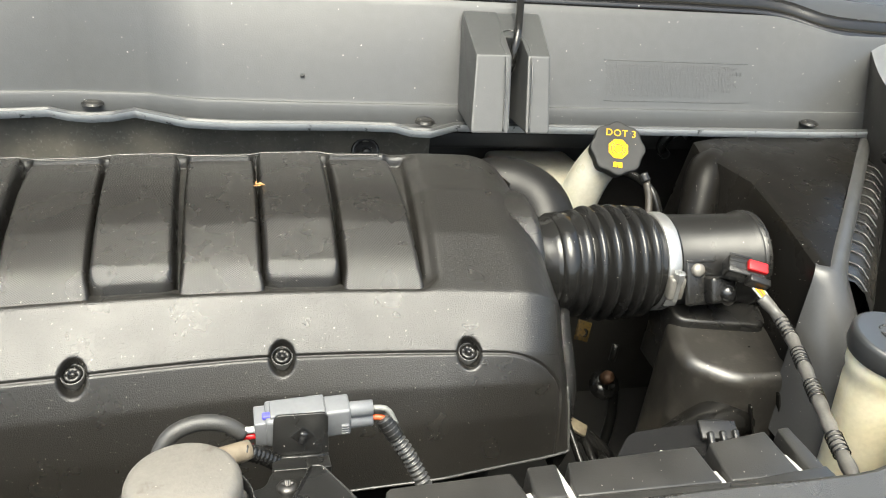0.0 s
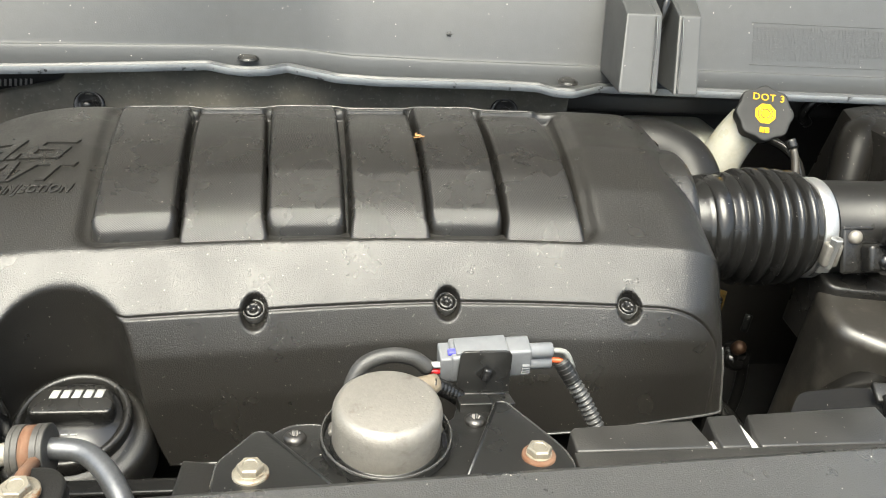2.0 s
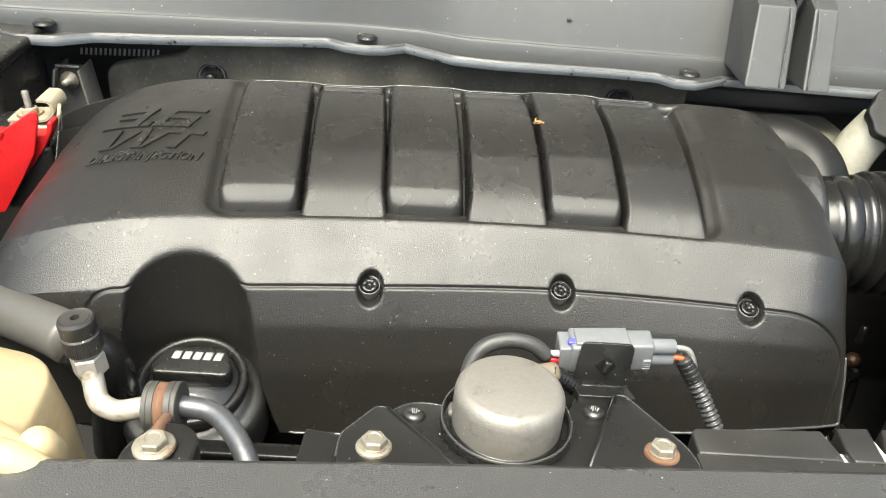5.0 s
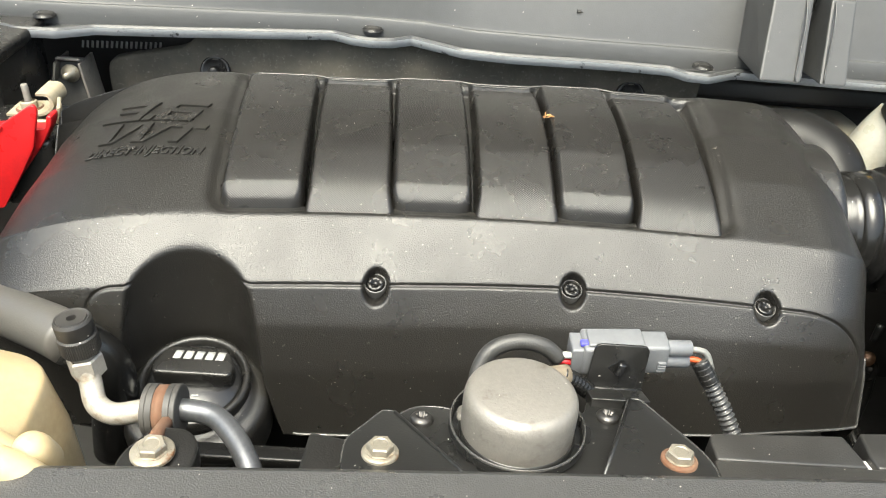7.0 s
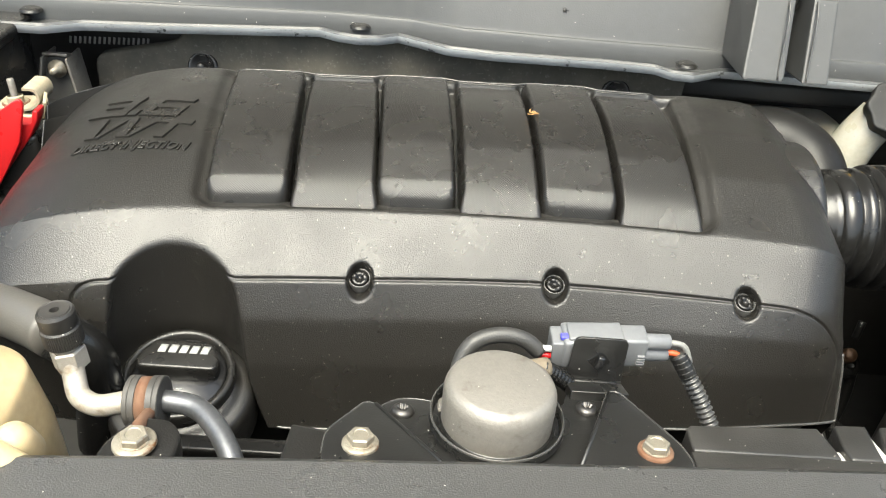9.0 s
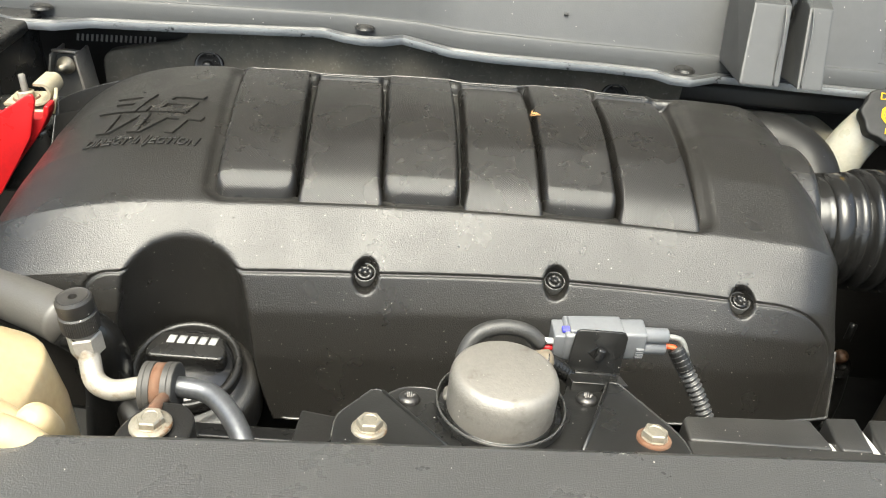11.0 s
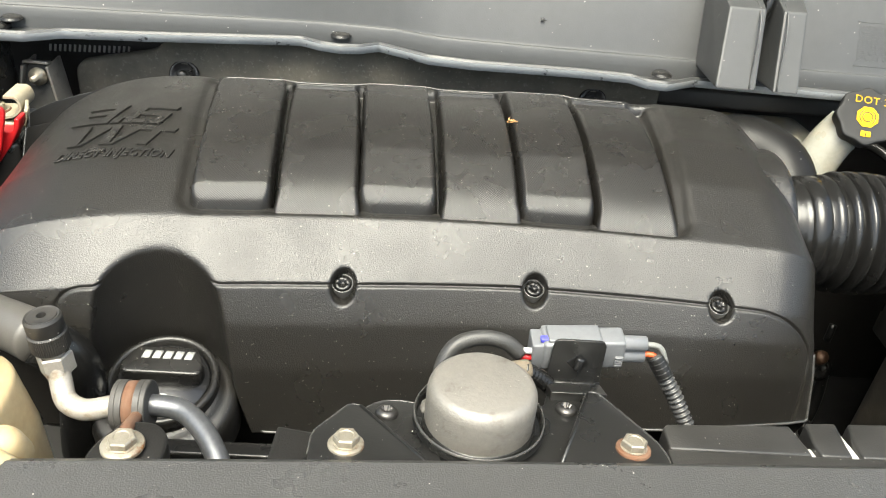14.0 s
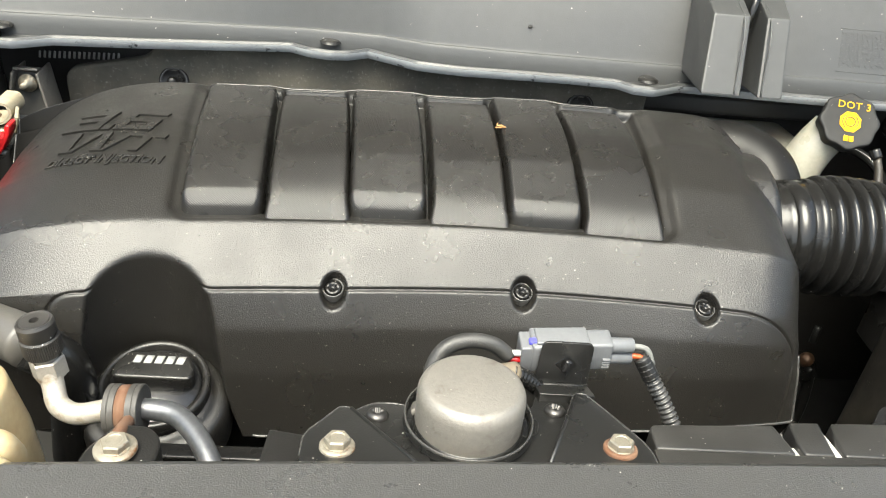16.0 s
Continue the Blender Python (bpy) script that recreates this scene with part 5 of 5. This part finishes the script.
v_cap = part("cap", turned([(0.0092, 0.0055), (0.0097, 0.0065), (0.0097, 0.0155), (0.0088, 0.0165), (0.0093, 0.0175), (0.0094, 0.0245), (0.0085, 0.0261), (0.0074, 0.0257), (0.0072, 0.0261), (0.0024, 0.0261), (0.0020, 0.0225), (0.0001, 0.0223)], V_AT, V_AX, 216, lambda a, k: 1.0 + (0.020 * math.cos(54 * a) if 1 <= k <= 2 else 0)), surface("dusty_cap_plastic", (0.014, 0.013, 0.012), 0.5, second=(0.030, 0.027, 0.023), patch=120, dust=0.6, dust_size=300), ac, "ribbed black service cap")

auto_smooth(v_cap, 30)

clampset = thing("pipe_clamp", (-0.2125, 0.30, 1.06), "rubber-lined steel clamp holding the pipe, rusty strap", "pipe clamp")
CL = Vector((-0.2150, 0.3030, 1.0635))
sleeve = part("rubber_sleeve", turned([(0.0055, -0.00886), (0.0128, -0.00886), (0.0134, -0.00845), (0.0134, -0.0064), (0.0131, -0.00607), (0.0134, -0.00574), (0.0134, -0.00295), (0.0124, -0.00254), (0.0124, 0.00254), (0.0134, 0.00295), (0.0134, 0.00574), (0.0131, 0.00607), (0.0134, 0.0064), (0.0134, 0.00845), (0.0128, 0.00886), (0.0055, 0.00886)], CL, (1, 0, 0.06), 36), surface("dusty_rubber", (0.030, 0.028, 0.025), 0.6, second=(0.045, 0.042, 0.037), patch=90, grain=0.4, grain_size=500), clampset)
auto_smooth(sleeve, 25)
part("strap", turned([(0.0122, -0.0028), (0.0129, -0.0028), (0.0129, 0.0028), (0.0122, 0.0028)], CL, (1, 0, 0.06), 36), RUST, clampset, "rusty steel strap")
part("strap_leg", pipe([(-0.2105, 0.2935, 1.066), (-0.2095, 0.2830, 1.072), (-0.2080, 0.2700, 1.0785), (-0.2070, 0.2560, 1.0765)], 0.0034, 12, 8), RUST, clampset)
part("foot_plate", slab(rounded([(-0.223, 0.246), (-0.188, 0.246), (-0.188, 0.272), (-0.196, 0.280), (-0.212, 0.280), (-0.222, 0.262)], 0.005), 1.062, 1.0765, 0.0016), BLACK, clampset)
hex_bolt("clamp_bolt", (-0.2065, 0.2615, 1.0785), (0, 0.05, 1), 0.0100, 0.0062, False, "worn zinc hex bolt on the pipe clamp", "clamp bolts")

# ---- coolant reservoir ----
reservoir = thing("coolant_reservoir", (-0.33, 0.28, 0.90), "cream plastic coolant reservoir with moulded shoulders", "fluid reservoir")
u, v = np.linspace(0, 1, 60)[:, None], np.linspace(0, 2 * np.pi, 80, endpoint=False)[None]
prof_r = np.interp(u, [0, 0.08, 0.2, 0.45, 0.7, 0.9, 1.0], [0.001, 0.30, 0.60, 0.80, 0.86, 0.88, 0.88])
prof_z = np.interp(u, [0, 0.08, 0.2, 0.45, 0.7, 0.9, 1.0], [1.101, 1.100, 1.096, 1.080, 1.045, 1.0, 0.93])
sq = (np.abs(np.cos(v)) ** 3.2 + np.abs(np.sin(v)) ** 3.2) ** (-1 / 3.2)
RX = -0.349 + 0.098 * prof_r * sq * np.cos(v)
RY = 0.278 + 0.052 * prof_r * sq * np.sin(v) + 0.010 * np.sin(18 * (RX + 0.338)) * prof_r
RZ = prof_z - 0.012 * np.exp(-(((RX + 0.262) / 0.012) ** 2)) * np.exp(-(((RY - 0.262) / 0.02) ** 2)) + 0 * v
part("tank", grid(np.stack([RX, RY, RZ], 2), close_v=True, flip=True), CREAM, reservoir)
part("shoulder", pipe([(-0.345, 0.262, 1.078), (-0.300, 0.258, 1.082), (-0.268, 0.252, 1.074), (-0.250, 0.246, 1.066), (-0.228, 0.243, 1.064)], lambda q: 0.020 - 0.012 * q, 30, 20), CREAM, reservoir)
part("fold", pipe([(-0.306, 0.242, 1.097), (-0.278, 0.240, 1.093), (-0.260, 0.240, 1.089), (-0.253, 0.240, 1.084), (-0.245, 0.240, 1.078), (-0.231, 0.240, 1.076), (-0.218, 0.240, 1.074)], lambda q: 0.0100 - 0.0035 * q, 40, 20), CREAM, reservoir)
part("knob", turned([(0.0001, 0.010), (0.004, 0.0090), (0.0075, 0.005), (0.0090, 0.0), (0.0105, -0.012)], (-0.2560, 0.254, 1.084), (0.1, -0.35, 1), 24), CREAM, reservoir)

left_hose = thing("radiator_hose", (-0.36, 0.43, 1.0), "thick grey-black coolant hose beside the cover", "hose")
grey_rubber = surface("grey_rubber", (0.036, 0.034, 0.031), 0.42, film=0.12, grain=0.3, grain_size=500)
part("tube", pipe([(-0.480, 0.470, 1.028), (-0.360, 0.425, 1.020), (-0.336, 0.410, 1.025), (-0.314, 0.395, 1.031), (-0.299, 0.385, 1.033)], 0.0160, 40, 28), grey_rubber, left_hose)
# Same hose in black rubber: the unlit stretch is darkened by colour.
part("bend", pipe([(-0.299, 0.385, 1.033), (-0.287, 0.389, 1.017), (-0.287, 0.397, 0.973), (-0.293, 0.400, 0.923)], 0.0158, 30, 24), RUBBER, left_hose, "bend running down, its shade painted black")
part("seam", pipe([(-0.480, 0.463, 1.042), (-0.360, 0.418, 1.034), (-0.336, 0.403, 1.039), (-0.314, 0.388, 1.045), (-0.299, 0.378, 1.047)], 0.0010, 30, 8), RUBBER, left_hose)

# ---- jump terminal ----
term = thing("jump_terminal", (-0.43, 0.62, 1.02), "open red plastic cover on a battery jump terminal", "battery terminal")
part("base_block", block((0.07, 0.075, 0.06), pose(-0.440, 0.640, 1.020, 0, 0, 8), 0.004), BLACK, term)
def upright(outline, y, depth, tilt=0.0, bevel=0.0015):
    """A plate standing across the car: its outline in (x, z), its front at y."""
    bm = slab(outline, 0.0, depth, bevel)
    bm.transform(Matrix(((1, 0, 0, 0), (0, tilt, -1, y + depth - tilt * 1.04), (0, 1, 0, 0), (0, 0, 0, 1))))
    return bm


part("red_flap", upright(rounded([(-0.4900, 0.9900), (-0.4450, 0.9900), (-0.4250, 1.0220), (-0.4100, 1.0480), (-0.4015, 1.0810), (-0.4040, 1.0862), (-0.4100, 1.0830), (-0.4210, 1.0750), (-0.4900, 1.0300)], 0.003), 0.597, 0.0035, 0.05), RED, term, "bright red terminal cover")
part("red_wall", upright(rounded([(-0.4900, 0.9900), (-0.4430, 0.9960), (-0.4230, 1.0250), (-0.4050, 1.0490), (-0.3955, 1.0660), (-0.3945, 1.0735), (-0.3985, 1.0740), (-0.4010, 1.0620), (-0.4900, 1.0570)], 0.003), 0.604, 0.014, 0.05), RED, term)
part("red_rim", upright(rounded([(-0.4770, 1.0570), (-0.4350, 1.0590), (-0.4310, 1.0665), (-0.4770, 1.0655)], 0.002), 0.597, 0.010), RED, term)
for dx in (-0.028,):
    part("hinge", pipe([(-0.425 + dx, 0.604, 1.0685), (-0.418 + dx, 0.605, 1.0685)], 0.0045, 4, 14), RED, term)
part("stud", turned([(0.0030, 0.0), (0.0030, 0.022), (0.0024, 0.023), (0.0001, 0.023)], (-0.432, 0.648, 1.058), (-0.1, 0.1, 1), 14), STEEL, term)
part("nut", turned([(0.0095, 0.0), (0.0095, 0.003), (0.0072, 0.0035), (0.0072, 0.0095), (0.006, 0.0105)], (-0.432, 0.648, 1.056), (-0.1, 0.1, 1), 12), CORRODED, term, smooth=False)
part("lug", slab(rounded([(-0.446, 0.632), (-0.412, 0.632), (-0.408, 0.655), (-0.418, 0.676), (-0.440, 0.672)], 0.005), 1.052, 1.056, 0.001), CORRODED, term)
def strap(path, y0, y1, thick):
    """A bent strip of sheet metal: its run in (x, z), from y0 to y1."""
    c = spline([(x, 0, z) for x, z in path], 26)
    t = np.gradient(c, axis=0)
    n = np.stack([-t[:, 2], 0 * t[:, 0], t[:, 0]], 1) / np.linalg.norm(t, axis=1)[:, None] * thick
    a, b = np.array([0, y0, 0]), np.array([0, y1, 0])
    return grid(np.stack([c + a, c + b, c + n + b, c + n + a], 1), close_v=True)


auto_smooth(part("lug_wing", strap([(-0.446, 1.0575), (-0.424, 1.0585), (-0.411, 1.0620), (-0.4045, 1.0700), (-0.4075, 1.0790), (-0.418, 1.0800)], 0.634, 0.662, 0.0022), CORRODED, term), 40)
part("lug_wing", block((0.003, 0.018, 0.016), pose(-0.4015, 0.634, 1.066, 8, 14, 20), 0.0008), CORRODED, term)
part("lug_washer", turned([(0.0115, 0.0), (0.0115, 0.0016), (0.0100, 0.0022)], (-0.432, 0.648, 1.0590), (-0.1, 0.1, 1), 20), RUST, term)

lb = thing("steel_bracket", (-0.445, 0.765, 1.0), "grey stamped steel bracket with a bolt on the firewall", "bracket")
part("face", slab(rounded([(-0.468, 0.998), (-0.424, 0.998), (-0.432, 1.056), (-0.455, 1.056)], 0.005), 0.0, 0.004, 0.001), surface("grey_steel", (0.060, 0.060, 0.058), 0.45, metal=0.4, film=0.06), lb)
lb.children[0].data.transform(Matrix.Translation(-Vector(lb.location)) @ Matrix(((1, 0, 0, 0), (0, 0.2, -1, 0.765 - 0.2 * 1.03), (0, 1, 0, 0), (0, 0, 0, 1))) @ Matrix.Translation(Vector(lb.location)))
part("flange", block((0.024, 0.012, 0.003), pose(-0.4435, 0.763, 1.060, -15), 0.001), STEEL, lb)
for x, lean_ in ((-0.4275, -8), (-0.4625, 12.5)):
    part("side_wall", block((0.0025, 0.034, 0.066), pose(x, 0.771, 1.026, 0, lean_, 0), 0.0008), STEEL, lb)
part("bolt", turned([(0.0090, 0.0), (0.0090, 0.002), (0.0058, 0.0025), (0.0058, 0.006), (0.003, 0.0065), (0.003, 0.014), (0.0001, 0.014)], (-0.443, 0.7585, 1.047), (0, -1, 0.1), 16), ZINC, lb)

relay_box = thing("relay_box", (-0.50, 0.70, 0.98), "black plastic box in shade beside the terminal", "relay box")
part("box", block((0.075, 0.10, 0.11), pose(-0.502, 0.715, 1.040), 0.008, 3), BLACK, relay_box)
part("lid", block((0.080, 0.105, 0.012), pose(-0.502, 0.715, 1.092), 0.004, 3), BLACK, relay_box)

# ---- things down beside the engine ----
ribbed = thing("corrugated_hose", (0.25, 0.46, 0.94), "black corrugated hose beside the cover", "hose")
part("tube", pipe([(0.255, 0.535, 1.016), (0.260, 0.530, 0.991), (0.267, 0.525, 0.963), (0.269, 0.515, 0.938), (0.265, 0.505, 0.920), (0.252, 0.490, 0.912)], lambda q: 0.0078 + 0.0011 * math.sin(330 * q), 330, 14), RUBBER, ribbed)
tag = thing("warning_tag", (0.344, 0.66, 0.89), "small yellow warning tag on a hose", "tag")
# Yellow taken down to paint in the shade around the tag.
part("tag", block((0.017, 0.003, 0.022), pose(0.347, 0.660, 0.899, -30, 20, 0), 0.001), surface("shaded_yellow", (0.10, 0.060, 0.008), 0.6, spots=(0.03, 0.02, 0.01), spot_size=300), tag)
part("tag_mark", turned([(0.0055, 0.0), (0.0045, 0.0004), (0.0030, 0.0004), (0.0028, 0.0)], (0.347, 0.6582, 0.898), (0, -0.86, 0.5), 20), BLACK, tag)
fitting = thing("brass_fitting", (0.384, 0.655, 0.80), "small dull brass fitting deep beside the engine", "fitting")
part("body", turned([(0.004, 0.0), (0.0075, 0.002), (0.0078, 0.010), (0.0060, 0.014), (0.0001, 0.015)], (0.384, 0.655, 0.832), (0.1, -0.5, 0.8), 14), surface("dull_brass", (0.075, 0.040, 0.022), 0.5, metal=0.4), fitting)
part("collar", turned([(0.016, -0.012), (0.018, -0.006), (0.017, 0.000), (0.010, 0.003)], (0.388, 0.656, 0.826), (0.1, -0.4, 0.8), 24), RUBBER, fitting)
part("rod", pipe([(0.402, 0.662, 0.820), (0.408, 0.660, 0.77), (0.402, 0.655, 0.70), (0.398, 0.65, 0.64)], 0.0065, 20, 12), MATTE, fitting)
part("top_pin", pipe([(0.398, 0.672, 0.868), (0.394, 0.666, 0.850)], 0.0040, 5, 10), MATTE, fitting)
lower_hose = thing("lower_hose", (0.33, 0.60, 0.75), "black hose with a torn pale end low beside the engine", "hose")
part("tube", pipe([(0.312, 0.618, 0.812), (0.336, 0.602, 0.808), (0.366, 0.590, 0.785), (0.388, 0.580, 0.73)], 0.009, 24, 12), RUBBER, lower_hose)
part("end", block((0.028, 0.014, 0.005), pose(0.331, 0.600, 0.818, 20, 25, -20), 0.0015), TAN, lower_hose)
for k in range(3):
    rr = thing("engine_lead", (0.31 + 0.02 * k, 0.52, 0.85), "dark cable deep in the engine bay", "cable", "cables in the bay")
    part("tube", pipe([(0.300 + 0.016 * k, 0.56 - 0.01 * k, 0.86 - 0.012 * k), (0.305 + 0.013 * k, 0.52, 0.84), (0.31 + 0.010 * k, 0.48 + 0.008 * k, 0.82), (0.31 + 0.01 * k, 0.46, 0.76)], 0.0040, 18, 8), SHADE, rr)
engine_block = thing("engine_block", (-0.05, 0.52, 0.75), "dark engine block under the cover", "engine")
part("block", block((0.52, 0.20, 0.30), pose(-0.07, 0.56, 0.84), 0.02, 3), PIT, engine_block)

# ---- shield, wings, bay and bonnet ----
SHIELD_EDGE = [(-0.80, 0.222), (-0.274, 0.2390), (-0.174, 0.2450), (-0.069, 0.2505), (0.040, 0.2555), (0.143, 0.2600), (0.245, 0.2640), (0.300, 0.2640), (0.340, 0.2660), (0.377, 0.2790), (0.424, 0.3040), (0.458, 0.3350), (0.495, 0.3720), (0.540, 0.4220), (0.600, 0.4850), (0.700, 0.5650)]
edge = spline([(x, y, 1.090) for x, y in SHIELD_EDGE], 120)
shield_rows = []
for p in edge:
    t = np.clip((p[0] - 0.30) / 0.3, 0, 1)
    out = np.array([0.6 * t, -1.0 + 0.75 * t, 0.0])
    fall = 0.10 * t
    shield_rows.append([p + np.array([0, 0.004, -0.030]), p + np.array([0, 0.0035, -0.006]), p + np.array([0, 0.0020, -0.0015]), p + out * 0.001 + np.array([0, 0, 0.0002]),
                        p + out * 0.012 + (0, 0, 0.006 * fall), p + out * 0.03 + (0, 0, 0.022 * fall), p + out * 0.10 + (0, 0, 0.092 * fall), p + out * 0.22 + (0, 0, 0.212 * fall - 0.004), p + out * 0.42 + (0, 0, 0.41 * fall - 0.05), p + out * 0.60 + (0, 0, 0.59 * fall - 0.20)])
sight_shield = thing("sight_shield", (0, 0.1, 1.06), "dark grey grained plastic sight shield over the front beam", "sight shield")
shield_rows = np.array(shield_rows)
part("top_skin", grid(shield_rows[:, 3:]), SHIELD, sight_shield)
part("rear_edge", grid(shield_rows[:, :4]), SHIELD, sight_shield)
front_beam = thing("front_beam", (0, 0.22, 0.95), "black painted front cross beam", "cross beam")
part("beam", block((1.5, 0.06, 0.12), pose(0, 0.215, 1.0), 0.006), SHADE, front_beam)
part("beam_foot", slab([(-0.145, 0.235), (-0.105, 0.235), (-0.105, 0.286), (-0.140, 0.292)], 1.02, 1.066, 0.002), BLACK, front_beam)
part("lower_rail", block((0.36, 0.012, 0.008), pose(-0.05, 0.345, 0.985), 0.002), SHADE, front_beam)

wing_line = spline([(0.720, 0.520, 1.095), (0.700, 0.565, 1.112), (0.687, 0.607, 1.130), (0.682, 0.650, 1.140), (0.679, 0.700, 1.150), (0.690, 0.755, 1.164), (0.716, 0.814, 1.178)], 60)
wing = thing("wing", (0.85, 0.70, 0.9), "pale silver painted wing panel with a dark inner wall", "car wing")
part("panel", grid(np.array([[p + np.array([q * 0.45, 0.02 * q, 0.006 * math.sin(min(1, 20 * q) * 1.57) + 0.05 * q - 0.14 * q * q]) for q in np.linspace(0, 1, 30) ** 1.6] for p in wing_line])), PAINT, wing)
part("inner_wall", grid(np.array([[p + np.array([0.012 * q, -0.002 * q, -0.075 * q]) for q in np.linspace(0, 1, 5)] for p in wing_line])), INNER, wing)
# No hole is cut: a dark slab on the wall paints the opening's shade.
recess = slab([(0.700, 1.106), (0.649, 1.125), (0.624, 1.121), (0.633, 1.100), (0.676, 1.100)][::-1], 0.0, 0.003, 0.0006)
recess.transform(Matrix(((0, 0, 1, 0.6815), (1, 0, 0, 0), (0, 1, 0, 0), (0, 0, 0, 1))))
part("recess", recess, DEEP, wing, "dark slab standing for the shade of an opening", smooth=False)
part("lower_wall", grid(np.array([[p + np.array([0.012 + 0.012 * q, -0.002, -0.075 - 0.30 * q]) for q in np.linspace(0, 1, 8)] for p in wing_line])), DUSTY, wing)
part("rear_ledge", grid(np.array([[(x, 0.812 + v * 0.035, 1.176 + 0.012 * min(1, 3 * v) + 0.03 * (x - 0.7) * v) for v in np.linspace(0, 1, 6)] for x in np.linspace(0.690, 1.15, 14)]), flip=True), CAPGREY, wing)
far_wing = thing("wing", (-0.85, 0.60, 0.9), "silver-blue painted wing panel with a dark inner wall", "car wing")
part("panel", grid(np.array([[(-0.72 - q * 0.3, y, 1.15 - 0.10 * q * q) for q in np.linspace(0, 1, 8)] for y in np.linspace(0.1, 1.1, 12)]), flip=True), PAINT, far_wing)
part("inner_wall", block((0.01, 1.0, 0.5), pose(-0.715, 0.6, 0.90), 0.003), DEEP, far_wing)
# Floor and walls carry the bay's shade in their near-black colour.
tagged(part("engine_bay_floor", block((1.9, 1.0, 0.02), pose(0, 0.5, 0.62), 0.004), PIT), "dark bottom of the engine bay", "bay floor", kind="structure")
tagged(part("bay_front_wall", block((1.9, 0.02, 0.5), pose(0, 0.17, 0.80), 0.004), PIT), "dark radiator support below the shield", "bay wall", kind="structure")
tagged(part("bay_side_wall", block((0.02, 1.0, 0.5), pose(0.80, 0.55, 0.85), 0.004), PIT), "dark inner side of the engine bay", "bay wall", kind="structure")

bonnet = thing("bonnet", (0, 0.98, 1.24), "raised car bonnet seen from below", "bonnet")
def hood(u, v, d=0.0):
    x = (u - 0.5) * 1.84
    l = 0.95 * v
    a = radians(74)
    return (x, 1.00 - l * math.cos(a) - d * math.sin(a) - 0.05 * x * x, 1.26 + l * math.sin(a) - d * math.cos(a) + 0.06 * math.sin(math.pi * v) - 0.03 * x * x)
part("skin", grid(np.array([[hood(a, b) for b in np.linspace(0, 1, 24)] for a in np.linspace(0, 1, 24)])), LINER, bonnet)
ground = tagged(part("ground", grid(np.array([[(x, y, 0.0) for y in np.linspace(-60, 60, 3)] for x in np.linspace(-60, 60, 3)])), GROUND), "pale sandy concrete driveway", "ground", kind="structure")

# ---- litter ----
crumb = thing("leaf_crumb", (0.003, 0.598, 1.107), "tiny dry tan leaf crumb lying between two ribs", "leaf crumb")
dry = surface("dry_leaf", (0.42, 0.23, 0.09), 0.8, second=(0.30, 0.15, 0.05), patch=400)
for k, (dx, dy, a, l) in enumerate(((0.0, 0.0, 20, 0.008), (0.002, 0.001, -50, 0.006), (-0.002, 0.002, 80, 0.006), (0.003, -0.001, 130, 0.005), (-0.001, -0.002, -15, 0.004))):
    part("shred", pipe([(0.0035 + dx + l * u * math.cos(radians(a)), 0.598 + dy + l * u * math.sin(radians(a)), 1.1078 + 0.0006 * k + 0.0012 * abs(u)) for u in (-0.5, 0.0, 0.5)], 0.0005, 6, 5), dry, crumb)
bug = thing("dead_insect", cowl_point(0.050, 0.22, 0.001), "small dark dead insect on the cowl panel", "insect")
c = Vector(cowl_point(0.050, 0.22, 0.0012))
part("body", block((0.0045, 0.0026, 0.0018), pose(*c, 40, 0, 30), 0.0008), DEEP, bug)
for a in (-60, 0, 60, 120):
    part("leg", pipe([tuple(c), tuple(c + Vector((0.004 * math.cos(radians(a)), 0.002 * math.sin(radians(a)), 0.0025 * math.sin(radians(a)))))], 0.0003, 3, 5), DEEP, bug)
